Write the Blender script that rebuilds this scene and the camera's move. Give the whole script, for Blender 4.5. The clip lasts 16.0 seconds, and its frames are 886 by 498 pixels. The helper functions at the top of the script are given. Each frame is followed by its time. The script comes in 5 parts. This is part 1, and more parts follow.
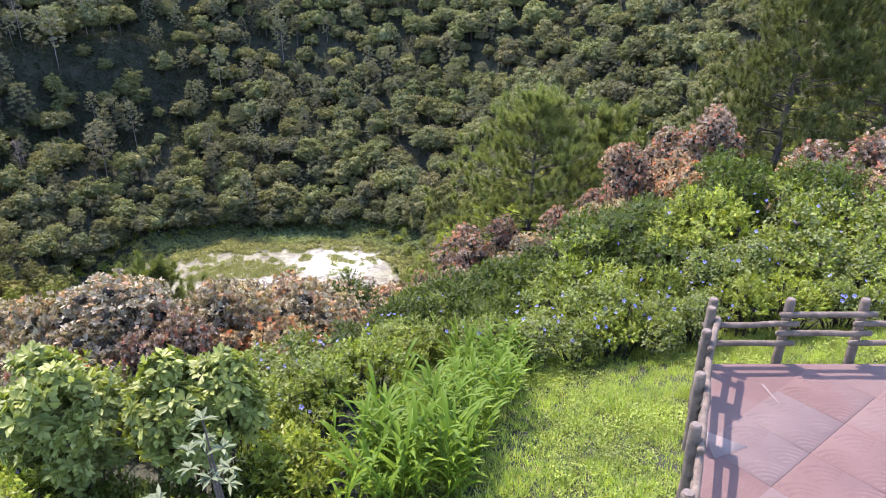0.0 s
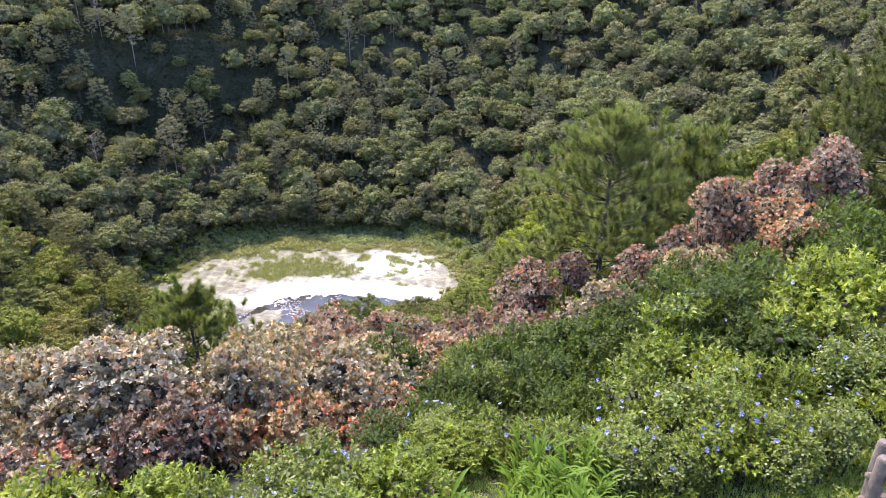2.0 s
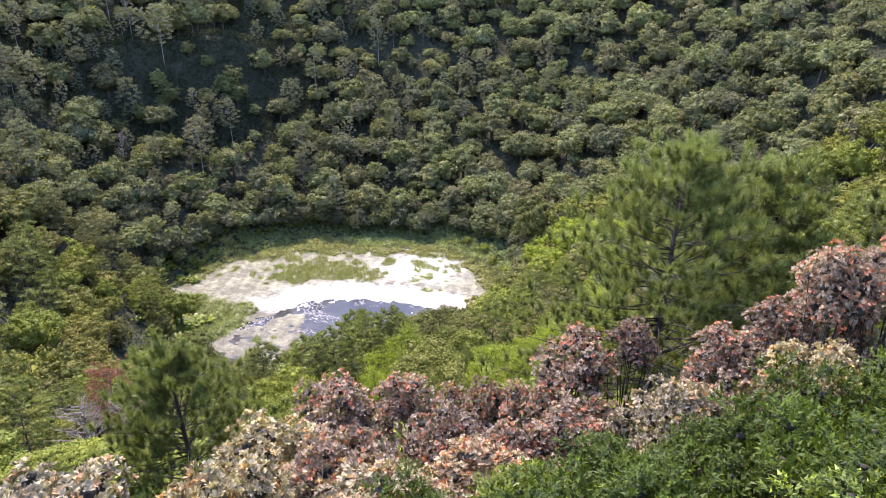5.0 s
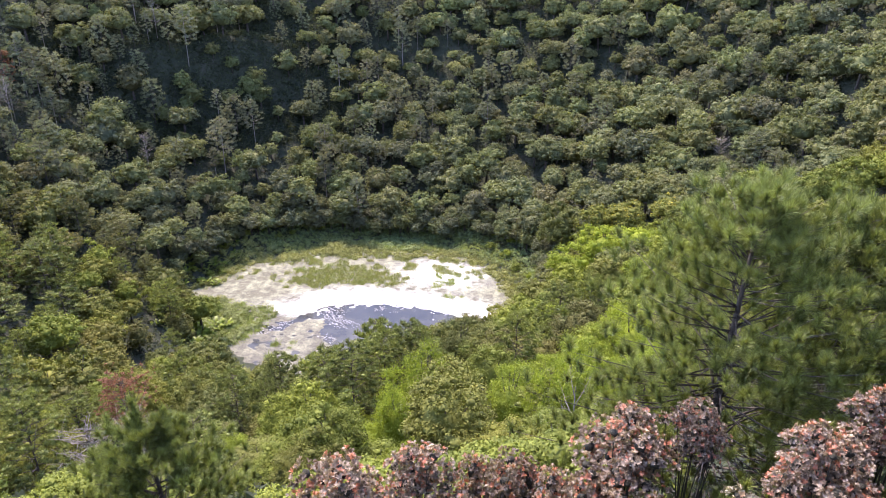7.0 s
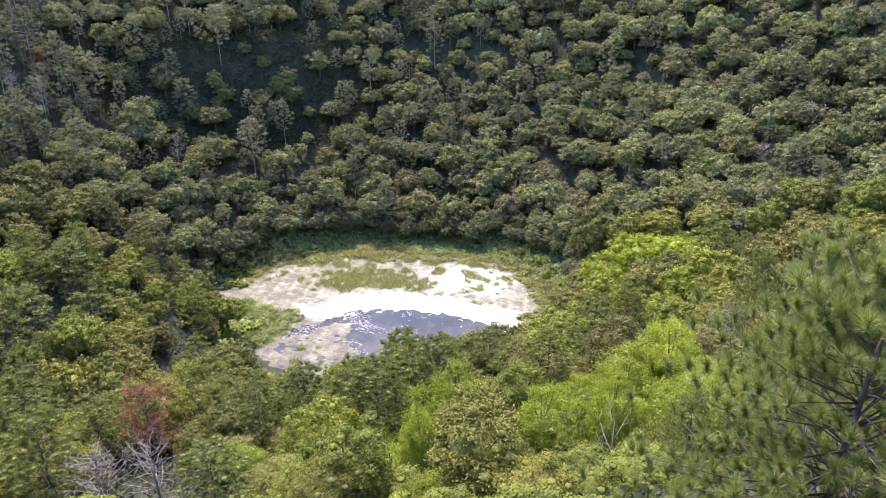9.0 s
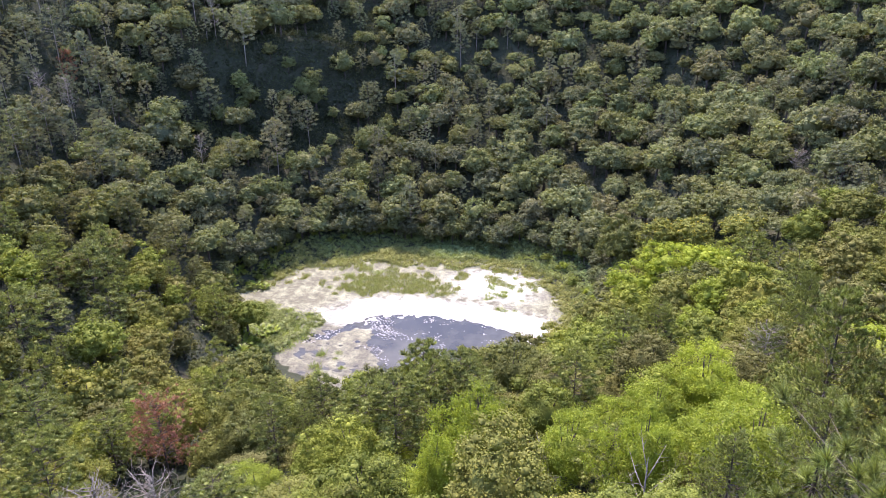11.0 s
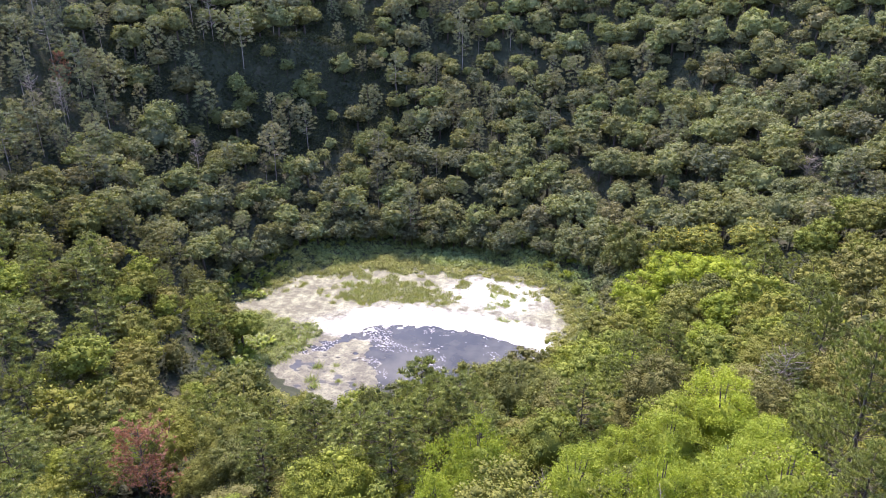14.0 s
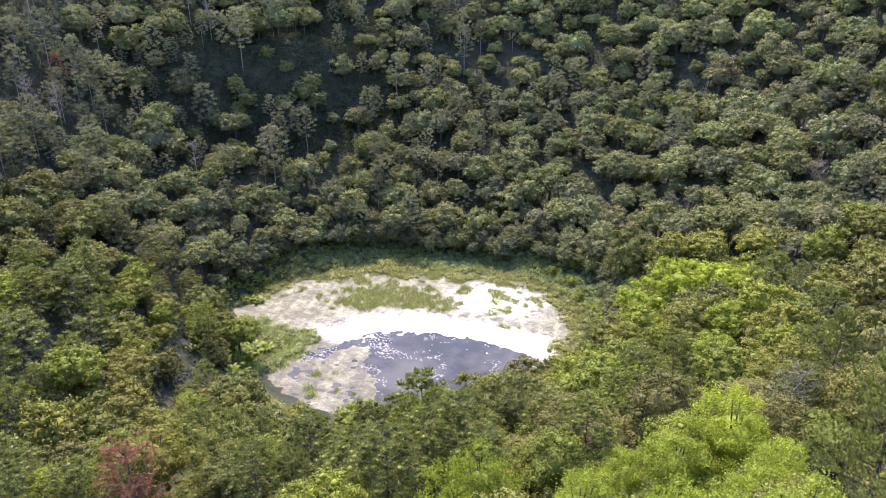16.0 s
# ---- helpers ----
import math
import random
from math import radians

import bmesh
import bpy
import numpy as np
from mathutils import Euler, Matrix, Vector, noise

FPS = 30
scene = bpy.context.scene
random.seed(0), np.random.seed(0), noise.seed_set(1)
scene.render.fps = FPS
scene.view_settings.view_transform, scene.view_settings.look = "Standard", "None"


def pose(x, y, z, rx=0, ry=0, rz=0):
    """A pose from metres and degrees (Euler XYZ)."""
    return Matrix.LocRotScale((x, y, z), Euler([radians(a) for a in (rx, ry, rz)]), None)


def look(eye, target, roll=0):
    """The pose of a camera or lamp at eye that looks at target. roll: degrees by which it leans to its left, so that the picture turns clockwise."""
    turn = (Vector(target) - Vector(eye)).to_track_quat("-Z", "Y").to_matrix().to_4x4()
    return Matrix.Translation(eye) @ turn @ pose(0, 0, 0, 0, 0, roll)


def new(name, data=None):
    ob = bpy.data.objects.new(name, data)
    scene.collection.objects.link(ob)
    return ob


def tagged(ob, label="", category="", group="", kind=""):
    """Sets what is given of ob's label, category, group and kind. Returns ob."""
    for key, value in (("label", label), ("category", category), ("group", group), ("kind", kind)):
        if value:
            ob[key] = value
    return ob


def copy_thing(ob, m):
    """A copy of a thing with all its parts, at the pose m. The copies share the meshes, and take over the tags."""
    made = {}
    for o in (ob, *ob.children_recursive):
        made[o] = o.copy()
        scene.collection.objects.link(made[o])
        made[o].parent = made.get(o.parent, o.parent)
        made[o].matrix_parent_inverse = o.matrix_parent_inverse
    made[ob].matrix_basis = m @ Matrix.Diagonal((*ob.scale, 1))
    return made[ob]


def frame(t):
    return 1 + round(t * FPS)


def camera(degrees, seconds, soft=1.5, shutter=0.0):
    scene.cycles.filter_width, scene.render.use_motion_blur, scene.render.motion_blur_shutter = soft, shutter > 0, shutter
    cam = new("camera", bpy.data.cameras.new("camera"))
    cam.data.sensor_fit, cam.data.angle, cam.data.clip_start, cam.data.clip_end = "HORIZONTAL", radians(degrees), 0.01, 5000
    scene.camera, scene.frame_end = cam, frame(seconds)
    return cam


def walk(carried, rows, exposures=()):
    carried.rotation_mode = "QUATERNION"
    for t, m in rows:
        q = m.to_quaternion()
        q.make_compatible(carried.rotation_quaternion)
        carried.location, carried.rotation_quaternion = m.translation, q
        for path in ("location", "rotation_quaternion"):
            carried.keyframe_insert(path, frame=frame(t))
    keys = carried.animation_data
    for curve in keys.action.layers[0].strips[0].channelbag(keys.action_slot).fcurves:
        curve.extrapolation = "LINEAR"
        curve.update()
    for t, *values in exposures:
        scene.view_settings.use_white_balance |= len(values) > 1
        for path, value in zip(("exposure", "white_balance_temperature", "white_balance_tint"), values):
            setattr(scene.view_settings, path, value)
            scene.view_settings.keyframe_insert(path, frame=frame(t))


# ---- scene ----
cam = camera(65.2, 16.0, 0.95)
METRES, EYE, TILT, LEAN, TURN = 24.5, 6.35, -24.5, 0.0, 0.0
ROWS = [
    (0.0, 0.0, 0.0, 0.0, 0.0, 0.0, -0.0),
    (0.5, 0.0002, 0.0258, 0.011, 1.58, -0.02, -0.65),
    (1.0, -0.0001, 0.0488, 0.021, 3.03, -0.05, -1.28),
    (1.5, -0.001, 0.0706, 0.0312, 4.01, -0.06, -1.7),
    (2.0, -0.0032, 0.0957, 0.0424, 4.88, -0.07, -2.07),
    (2.5, -0.0063, 0.1205, 0.0528, 5.65, -0.09, -2.4),
    (3.0, -0.0092, 0.1445, 0.0629, 6.12, -0.11, -2.57),
    (3.5, -0.0126, 0.1701, 0.0751, 6.39, -0.11, -2.71),
    (4.0, -0.017, 0.1946, 0.0849, 6.58, -0.14, -2.82),
    (6.5, -0.0392, 0.3247, 0.142, 8.19, -0.23, -3.61),
    (7.0, -0.0451, 0.3555, 0.1558, 8.83, -0.24, -3.84),
    (7.5, -0.0523, 0.3877, 0.1695, 9.55, -0.27, -4.11),
    (8.0, -0.0612, 0.4206, 0.1827, 10.19, -0.32, -4.36),
    (8.5, -0.071, 0.4546, 0.1964, 10.74, -0.38, -4.59),
    (9.0, -0.0791, 0.4864, 0.2104, 11.2, -0.45, -4.79),
    (11.5, -0.1126, 0.6414, 0.2852, 13.38, -0.74, -5.65),
    (12.0, -0.1197, 0.6723, 0.2983, 13.4, -0.76, -5.68),
    (12.5, -0.1247, 0.7027, 0.3111, 13.4, -0.76, -5.7),
    (13.0, -0.1305, 0.7323, 0.326, 13.39, -0.74, -5.69),
    (13.5, -0.1371, 0.7616, 0.3374, 13.38, -0.72, -5.66),
    (14.0, -0.1428, 0.79, 0.3501, 13.36, -0.7, -5.66),
    (14.5, -0.1472, 0.8184, 0.3617, 13.47, -0.71, -5.71),
    (15.0, -0.1511, 0.8464, 0.3741, 13.52, -0.72, -5.73),
    (15.5, -0.1552, 0.8739, 0.3869, 13.5, -0.71, -5.71),
    (16.0, -0.1624, 0.9001, 0.3992, 13.52, -0.71, -5.71),
]
walk(cam, [(t, pose(0, 0, EYE, TILT, LEAN, TURN) @ pose(METRES * x, METRES * y, METRES * z, 90 + pitch, roll, yaw)) for t, x, y, z, yaw, pitch, roll in ROWS],
     exposures=[(0.0, 2.67, 6400, 32), (16.0, 2.67, 6400, 32)])


# ---- light ----
SUN_EL, SUN_AZ = 58.0, -38.0          # degrees above the horizon, and from +y towards +x
world = bpy.data.worlds.new("world")
scene.world = world
world.use_nodes = True
wn = world.node_tree
sky = wn.nodes.new("ShaderNodeTexSky")
sky.sky_type = "NISHITA"
sky.sun_disc = False
sky.ozone_density = 3.0
sky.sun_elevation, sky.sun_rotation = radians(SUN_EL), radians(SUN_AZ % 360)
wn.links.new(sky.outputs[0], wn.nodes["Background"].inputs["Color"])
wn.nodes["Background"].inputs["Strength"].default_value = 0.15
sun = new("sun", bpy.data.lights.new("sun", "SUN"))
sun.data.energy, sun.data.angle, sun.data.color = 2.05, radians(0.55), (1.0, 0.925, 0.82)
to_sun = Vector((math.sin(radians(SUN_AZ)) * math.cos(radians(SUN_EL)), math.cos(radians(SUN_AZ)) * math.cos(radians(SUN_EL)), math.sin(radians(SUN_EL))))
sun.matrix_world = look(to_sun * 300, (0, 0, 0))


# ---- materials ----
def nodes_of(name):
    m = bpy.data.materials.new(name)
    m.use_nodes = True
    nt = m.node_tree
    return m, nt, nt.nodes["Principled BSDF"], nt.nodes["Material Output"]


def ramp(nt, fac, stops):
    r = nt.nodes.new("ShaderNodeValToRGB")
    els = r.color_ramp.elements
    while len(els) < len(stops):
        els.new(0.5)
    for e, (p, c) in zip(els, stops):
        e.position, e.color = p, (*c, 1)
    nt.links.new(fac, r.inputs[0])
    return r.outputs[0]


def tex_noise(nt, scale, detail=4.0, rough=0.6, coord="Object"):
    tc = nt.nodes.new("ShaderNodeTexCoord")
    n = nt.nodes.new("ShaderNodeTexNoise")
    if coord == "World":
        tc = nt.nodes.new("ShaderNodeNewGeometry")
        coord = "Position"
    n.inputs["Scale"].default_value, n.inputs["Detail"].default_value, n.inputs["Roughness"].default_value = scale, detail, rough
    nt.links.new(tc.outputs[coord], n.inputs["Vector"])
    return n.outputs["Fac"]


def mixc(nt, fac, a, b, mode="MIX"):
    m = nt.nodes.new("ShaderNodeMix")
    m.data_type, m.blend_type = "RGBA", mode
    for sock, v in ((m.inputs["Factor"], fac), (m.inputs["A"], a), (m.inputs["B"], b)):
        if isinstance(v, (int, float)):
            sock.default_value = v
        elif isinstance(v, tuple):
            sock.default_value = (*v, 1)
        else:
            nt.links.new(v, sock)
    return m.outputs["Result"]


def leaf(name, a, b, tip=None, rough=0.42, through_light=0.35, by_thing=0.0, attr=False, spec=0.35, tip_at=0.86, mottle=0.16, grain=0.9):
    """Leaves: colour runs from a to b leaf by leaf, some take the colour tip; by_thing shifts whole plants."""
    m, nt, bsdf, out = nodes_of(name)
    geo = nt.nodes.new("ShaderNodeNewGeometry")
    isl = geo.outputs["Random Per Island"]
    if attr:
        at = nt.nodes.new("ShaderNodeAttribute")
        at.attribute_name = "leaf_colour"
        base = at.outputs["Color"]
        col = mixc(nt, 1.0, base, ramp(nt, isl, [(0, (0.84, 0.86, 0.86)), (1, (1.12, 1.12, 1.08))]), "MULTIPLY")
    else:
        stops = [(0, a), (tip_at - 0.04 if tip else 1.0, b)]
        if tip:
            stops += [(tip_at, tip)]
        col = ramp(nt, isl, stops)
        if by_thing:
            oi = nt.nodes.new("ShaderNodeObjectInfo")
            col = mixc(nt, 1.0, col, ramp(nt, oi.outputs["Random"], [(0, (1 - by_thing, 1 - by_thing, 1 - by_thing * 0.9)), (0.5, (1, 1, 1)), (1, (1 + by_thing * 1.2, 1 + by_thing, 1 - by_thing * 0.4))]), "MULTIPLY")
    col = mixc(nt, 1.0, col, ramp(nt, tex_noise(nt, grain, 3), [(0.33, (1 - mottle, 1 - mottle * 1.05, 1 - mottle)), (0.67, (1 + mottle, 1 + mottle * 0.9, 1 + mottle * 0.5))]), "MULTIPLY")
    nt.links.new(col, bsdf.inputs["Base Color"])
    bsdf.inputs["Roughness"].default_value = rough
    bsdf.inputs["Specular IOR Level"].default_value = spec
    tr = nt.nodes.new("ShaderNodeBsdfTranslucent")
    nt.links.new(mixc(nt, 1.0, col, (1.25, 1.3, 0.6), "MULTIPLY"), tr.inputs["Color"])
    mix = nt.nodes.new("ShaderNodeMixShader")
    mix.inputs[0].default_value = through_light
    nt.links.new(bsdf.outputs[0], mix.inputs[1])
    nt.links.new(tr.outputs[0], mix.inputs[2])
    nt.links.new(mix.outputs[0], out.inputs["Surface"])
    return m


def rough_mat(name, stops, scale=3.0, rough=0.9, bump=0.4, fine=30.0, dist=0.02, spec=0.3, coord="Object"):
    """A matt surface whose colour follows a coarse and a fine noise, with relief."""
    m, nt, bsdf, out = nodes_of(name)
    col = ramp(nt, tex_noise(nt, scale, 6, 0.6, coord), stops)
    f = tex_noise(nt, fine, 5, 0.6, coord)
    col = mixc(nt, 1.0, col, ramp(nt, f, [(0.25, (0.72, 0.72, 0.72)), (0.75, (1.22, 1.22, 1.22))]), "MULTIPLY")
    nt.links.new(col, bsdf.inputs["Base Color"])
    bsdf.inputs["Roughness"].default_value = rough
    bsdf.inputs["Specular IOR Level"].default_value = spec
    b = nt.nodes.new("ShaderNodeBump")
    b.inputs["Strength"].default_value, b.inputs["Distance"].default_value = bump, dist
    nt.links.new(f, b.inputs["Height"])
    nt.links.new(b.outputs[0], bsdf.inputs["Normal"])
    return m


# near-black: shrub stems, and the cores that paint shade into the crowns
TWIG_SHADE = rough_mat("twigs_and_core_shade", [(0.3, (0.02, 0.02, 0.012)), (0.7, (0.05, 0.045, 0.028))], 6, bump=1.0, fine=25, dist=0.05)
BARK = rough_mat("bark", [(0.3, (0.03, 0.024, 0.019)), (0.7, (0.1, 0.08, 0.062))], 4, bump=0.8)
PALE_BARK = rough_mat("pale_bark", [(0.3, (0.14, 0.12, 0.095)), (0.7, (0.28, 0.245, 0.2))], 4, bump=0.6)
LOG = rough_mat("weathered_log", [(0.3, (0.06, 0.047, 0.033)), (0.7, (0.15, 0.12, 0.085))], 6, bump=0.7, fine=60)
CUT = rough_mat("cut_wood", [(0.3, (0.085, 0.07, 0.053)), (0.7, (0.135, 0.11, 0.085))], 20, bump=0.3, fine=90)
SOIL = rough_mat("forest_floor", [(0.25, (0.024, 0.027, 0.018)), (0.5, (0.036, 0.042, 0.025)), (0.75, (0.055, 0.052, 0.036))], 0.35, bump=1.0, fine=4, dist=0.2, spec=0.05)
MUD, nt, bsdf, _ = nodes_of("lake_sediment")
at = nt.nodes.new("ShaderNodeAttribute")
at.attribute_name = "leaf_colour"
mud_fine = tex_noise(nt, 2.6, 9, 0.75)
nt.links.new(mixc(nt, 1.0, at.outputs["Color"], ramp(nt, mud_fine, [(0.36, (0.26, 0.24, 0.19)), (0.5, (1, 1, 1)), (0.64, (1.65, 1.65, 1.62))]), "MULTIPLY"), bsdf.inputs["Base Color"])
bsdf.inputs["Roughness"].default_value = 0.8
mb = nt.nodes.new("ShaderNodeBump")
mb.inputs["Strength"].default_value, mb.inputs["Distance"].default_value = 0.6, 0.15
nt.links.new(mud_fine, mb.inputs["Height"])
nt.links.new(mb.outputs[0], bsdf.inputs["Normal"])
PAVE_A = rough_mat("red_paving", [(0.3, (0.074, 0.044, 0.035)), (0.5, (0.095, 0.057, 0.046)), (0.68, (0.1, 0.071, 0.058))], 0.7, rough=0.8, bump=0.25, fine=70, dist=0.004, coord="World")
PAVE_GREY = rough_mat("grey_paving", [(0.3, (0.078, 0.054, 0.046)), (0.7, (0.104, 0.076, 0.065))], 1.3, rough=0.8, bump=0.25, fine=70, dist=0.004, coord="World")
PALE_SLAB = rough_mat("pale_slab", [(0.3, (0.125, 0.1, 0.085)), (0.7, (0.165, 0.135, 0.115))], 3, fine=60, dist=0.003)

SCUM = rough_mat("scum", [(0.3, (0.18, 0.175, 0.165)), (0.7, (0.38, 0.37, 0.35))], 2, fine=9, dist=0.02)
water_mat, nt, bsdf, _ = nodes_of("lake_water")
# paler drifts in the base colour paint in soft cloud reflections
nt.links.new(ramp(nt, tex_noise(nt, 0.08, 4), [(0.42, (0.014, 0.013, 0.006)), (0.66, (0.055, 0.052, 0.034))]), bsdf.inputs["Base Color"])
bsdf.inputs["Roughness"].default_value, bsdf.inputs["IOR"].default_value = 0.08, 1.33
wb = nt.nodes.new("ShaderNodeBump")
wb.inputs["Strength"].default_value, wb.inputs["Distance"].default_value = 0.06, 0.05
nt.links.new(tex_noise(nt, 1.4, 3), wb.inputs["Height"])
nt.links.new(wb.outputs[0], bsdf.inputs["Normal"])

WOOD_LEAF = leaf("woodland_leaf", None, None, attr=True, through_light=0.32, spec=0.06, rough=0.75)
LEAVES = {
    "olive": leaf("olive_leaf", (0.086, 0.093, 0.022), (0.15, 0.158, 0.037), through_light=0.2, mottle=0.15, by_thing=0.18, spec=0.08, rough=0.7),
    "green": leaf("green_leaf", (0.088, 0.11, 0.021), (0.165, 0.193, 0.035), through_light=0.2, mottle=0.15, by_thing=0.18, spec=0.08, rough=0.7),
    "lime": leaf("lime_leaf", (0.142, 0.19, 0.026), (0.245, 0.295, 0.046), by_thing=0.14, through_light=0.42, mottle=0.2, spec=0.08, rough=0.7),
    "dark": leaf("dark_leaf", (0.068, 0.08, 0.025), (0.12, 0.132, 0.04), through_light=0.2, mottle=0.22, by_thing=0.15, spec=0.08, rough=0.7),
    "brownish": leaf("brownish_leaf", (0.08, 0.08, 0.024), (0.132, 0.131, 0.04), through_light=0.15, mottle=0.14, by_thing=0.18, spec=0.08, rough=0.7),
    "yellow": leaf("yellow_leaf", (0.1, 0.12, 0.025), (0.15, 0.155, 0.03), through_light=0.2, mottle=0.22, tip=(0.4, 0.33, 0.035), tip_at=0.94, spec=0.1, rough=0.7),
    "needle": leaf("pine_needle", (0.06, 0.078, 0.022), (0.2, 0.228, 0.068), by_thing=0.12, rough=0.55, through_light=0.3, spec=0.15, mottle=0.3, grain=2.0),
    "near_needle": leaf("tufted_pine_needle", (0.046, 0.063, 0.016), (0.25, 0.29, 0.07), rough=0.45, through_light=0.2, spec=0.25, mottle=0.25, grain=1.4),
    "dark_needle": leaf("dark_pine_needle", (0.038, 0.05, 0.016), (0.125, 0.145, 0.046), rough=0.55, through_light=0.25, spec=0.12, mottle=0.3, grain=2.0),
    "rust": leaf("rust_needle", (0.15, 0.07, 0.045), (0.28, 0.14, 0.095), spec=0.1, rough=0.7),
    "bronze": leaf("bronze_leaf", (0.11, 0.074, 0.054), (0.42, 0.335, 0.25), tip=(0.46, 0.2, 0.125), rough=0.45, through_light=0.2, by_thing=0.22, spec=0.18, tip_at=0.84),
    "grey_bronze": leaf("grey_bronze_leaf", (0.12, 0.096, 0.058), (0.405, 0.362, 0.25), tip=(0.4, 0.265, 0.15), rough=0.45, through_light=0.2, by_thing=0.15, spec=0.18, tip_at=0.88),
    "shrub": leaf("shrub_leaf", (0.062, 0.096, 0.013), (0.172, 0.225, 0.03), by_thing=0.15, rough=0.45, spec=0.22, mottle=0.45, grain=2.6),
    "shrub_dark": leaf("dark_shrub_leaf", (0.026, 0.046, 0.008), (0.078, 0.115, 0.016), by_thing=0.15, rough=0.55, spec=0.14, mottle=0.3, grain=2.6),
    "shrub_bright": leaf("bright_shrub_leaf", (0.082, 0.122, 0.014), (0.215, 0.262, 0.033), by_thing=0.1, rough=0.45, spec=0.2, mottle=0.42, grain=2.6),
    "vine": leaf("vine_leaf", (0.095, 0.125, 0.042), (0.215, 0.25, 0.105), mottle=0.35, by_thing=0.12, rough=0.5, spec=0.14),
    "rosette": leaf("broad_leaf", (0.09, 0.125, 0.022), (0.25, 0.29, 0.075), rough=0.45, spec=0.2),
    "silver": leaf("silver_leaf", (0.09, 0.12, 0.055), (0.155, 0.19, 0.1), rough=0.6, through_light=0.2, spec=0.15),
    "cane": leaf("cane_leaf", (0.045, 0.095, 0.007), (0.135, 0.215, 0.018), rough=0.5, through_light=0.35, spec=0.1),
    "grass": leaf("verge_grass", (0.17, 0.26, 0.045), (0.35, 0.45, 0.1), tip=(0.46, 0.44, 0.18), tip_at=0.92, mottle=0.3, grain=1.6, through_light=0.5, spec=0.15, rough=0.6),
    "weed": leaf("verge_weed_leaf", (0.12, 0.175, 0.03), (0.25, 0.31, 0.07), through_light=0.35, mottle=0.35, grain=1.3, spec=0.15, rough=0.55),
    "reed": leaf("reed_blade", (0.16, 0.19, 0.065), (0.27, 0.285, 0.12), tip=(0.34, 0.3, 0.17), tip_at=0.92, spec=0.1, rough=0.6),
    "reed_green": leaf("reed_green_blade", (0.17, 0.215, 0.08), (0.28, 0.325, 0.135), through_light=0.45, spec=0.1, rough=0.6),
    "flower": leaf("blue_petal", (0.17, 0.18, 0.5), (0.28, 0.29, 0.66), through_light=0.3, spec=0.1),
}


# ---- mesh tools ----
def mesh_data(name, V, faces, mat, smooth=False, colour=None):
    """A mesh from an array of points and a list of face arrays (triangles or quads)."""
    me = bpy.data.meshes.new(name)
    V = np.asarray(V, dtype=np.float32)
    faces = [np.asarray(f, dtype=np.int32) for f in faces if len(f)]
    loops = np.concatenate([f.ravel() for f in faces])
    sizes = np.concatenate([np.full(len(f), f.shape[1], dtype=np.int32) for f in faces])
    starts = np.concatenate(([0], np.cumsum(sizes)[:-1])).astype(np.int32)
    me.vertices.add(len(V))
    me.vertices.foreach_set("co", V.ravel())
    me.loops.add(len(loops))
    me.loops.foreach_set("vertex_index", loops)
    me.polygons.add(len(sizes))
    me.polygons.foreach_set("loop_start", starts)
    if smooth:
        me.polygons.foreach_set("use_smooth", np.ones(len(sizes), dtype=bool))
    me.update(calc_edges=True)
    if colour is not None:
        at = me.attributes.new("leaf_colour", "FLOAT_COLOR", "POINT")
        at.data.foreach_set("color", np.asarray(colour, dtype=np.float32).ravel())
    me.materials.append(mat)
    return me


def join(pieces):
    """Several (V, [faces]) as one."""
    vs, fs, n = [], [], 0
    for V, F in pieces:
        vs.append(V)
        fs += [np.asarray(f) + n for f in F if len(f)]
        n += len(V)
    return np.concatenate(vs), fs


def part(name, data, mat, parent, label="", smooth=False):
    """One mesh object under a thing or a part. data: (V, [faces]), a mesh, or a bmesh."""
    if isinstance(data, bmesh.types.BMesh):
        me = bpy.data.meshes.new(name)
        data.to_mesh(me)
        data.free()
        me.materials.append(mat)
        if smooth:
            me.polygons.foreach_set("use_smooth", np.ones(len(me.polygons), dtype=bool))
    elif isinstance(data, tuple):
        me = mesh_data(name, data[0], data[1], mat, smooth)
    else:
        me = data
    ob = new(name, me)
    ob.parent = parent
    return tagged(ob, label)


def unit(a):
    return a / np.maximum(np.linalg.norm(a, axis=-1, keepdims=True), 1e-9)


def kites(P, D, N, L, W, fold=0.15, bend=0.15, widest=0.5):
    """Leaves as bent diamonds: base P, direction D, upper side N, length L and width W."""
    D = unit(D)
    S = unit(np.cross(D, N))
    N = unit(np.cross(S, D))
    L, W = np.broadcast_to(L, len(P))[:, None], np.broadcast_to(W, len(P))[:, None]
    mid = P + D * L * widest + N * W * fold
    V = np.stack([P, mid + S * W / 2, P + D * L - N * L * bend, mid - S * W / 2], axis=1).reshape(-1, 3)
    i = np.arange(len(P))[:, None] * 4
    return V, [np.concatenate([i + [0, 1, 2], i + [0, 2, 3]])]


def shards(P, D, N, L, W):
    """Leaf sprays or needles as single triangles."""
    D = unit(D)
    S = unit(np.cross(D, N))
    L, W = np.broadcast_to(L, len(P))[:, None], np.broadcast_to(W, len(P))[:, None]
    V = np.stack([P - S * W / 2, P + S * W / 2, P + D * L], axis=1).reshape(-1, 3)
    return V, [np.arange(len(P) * 3).reshape(-1, 3)]


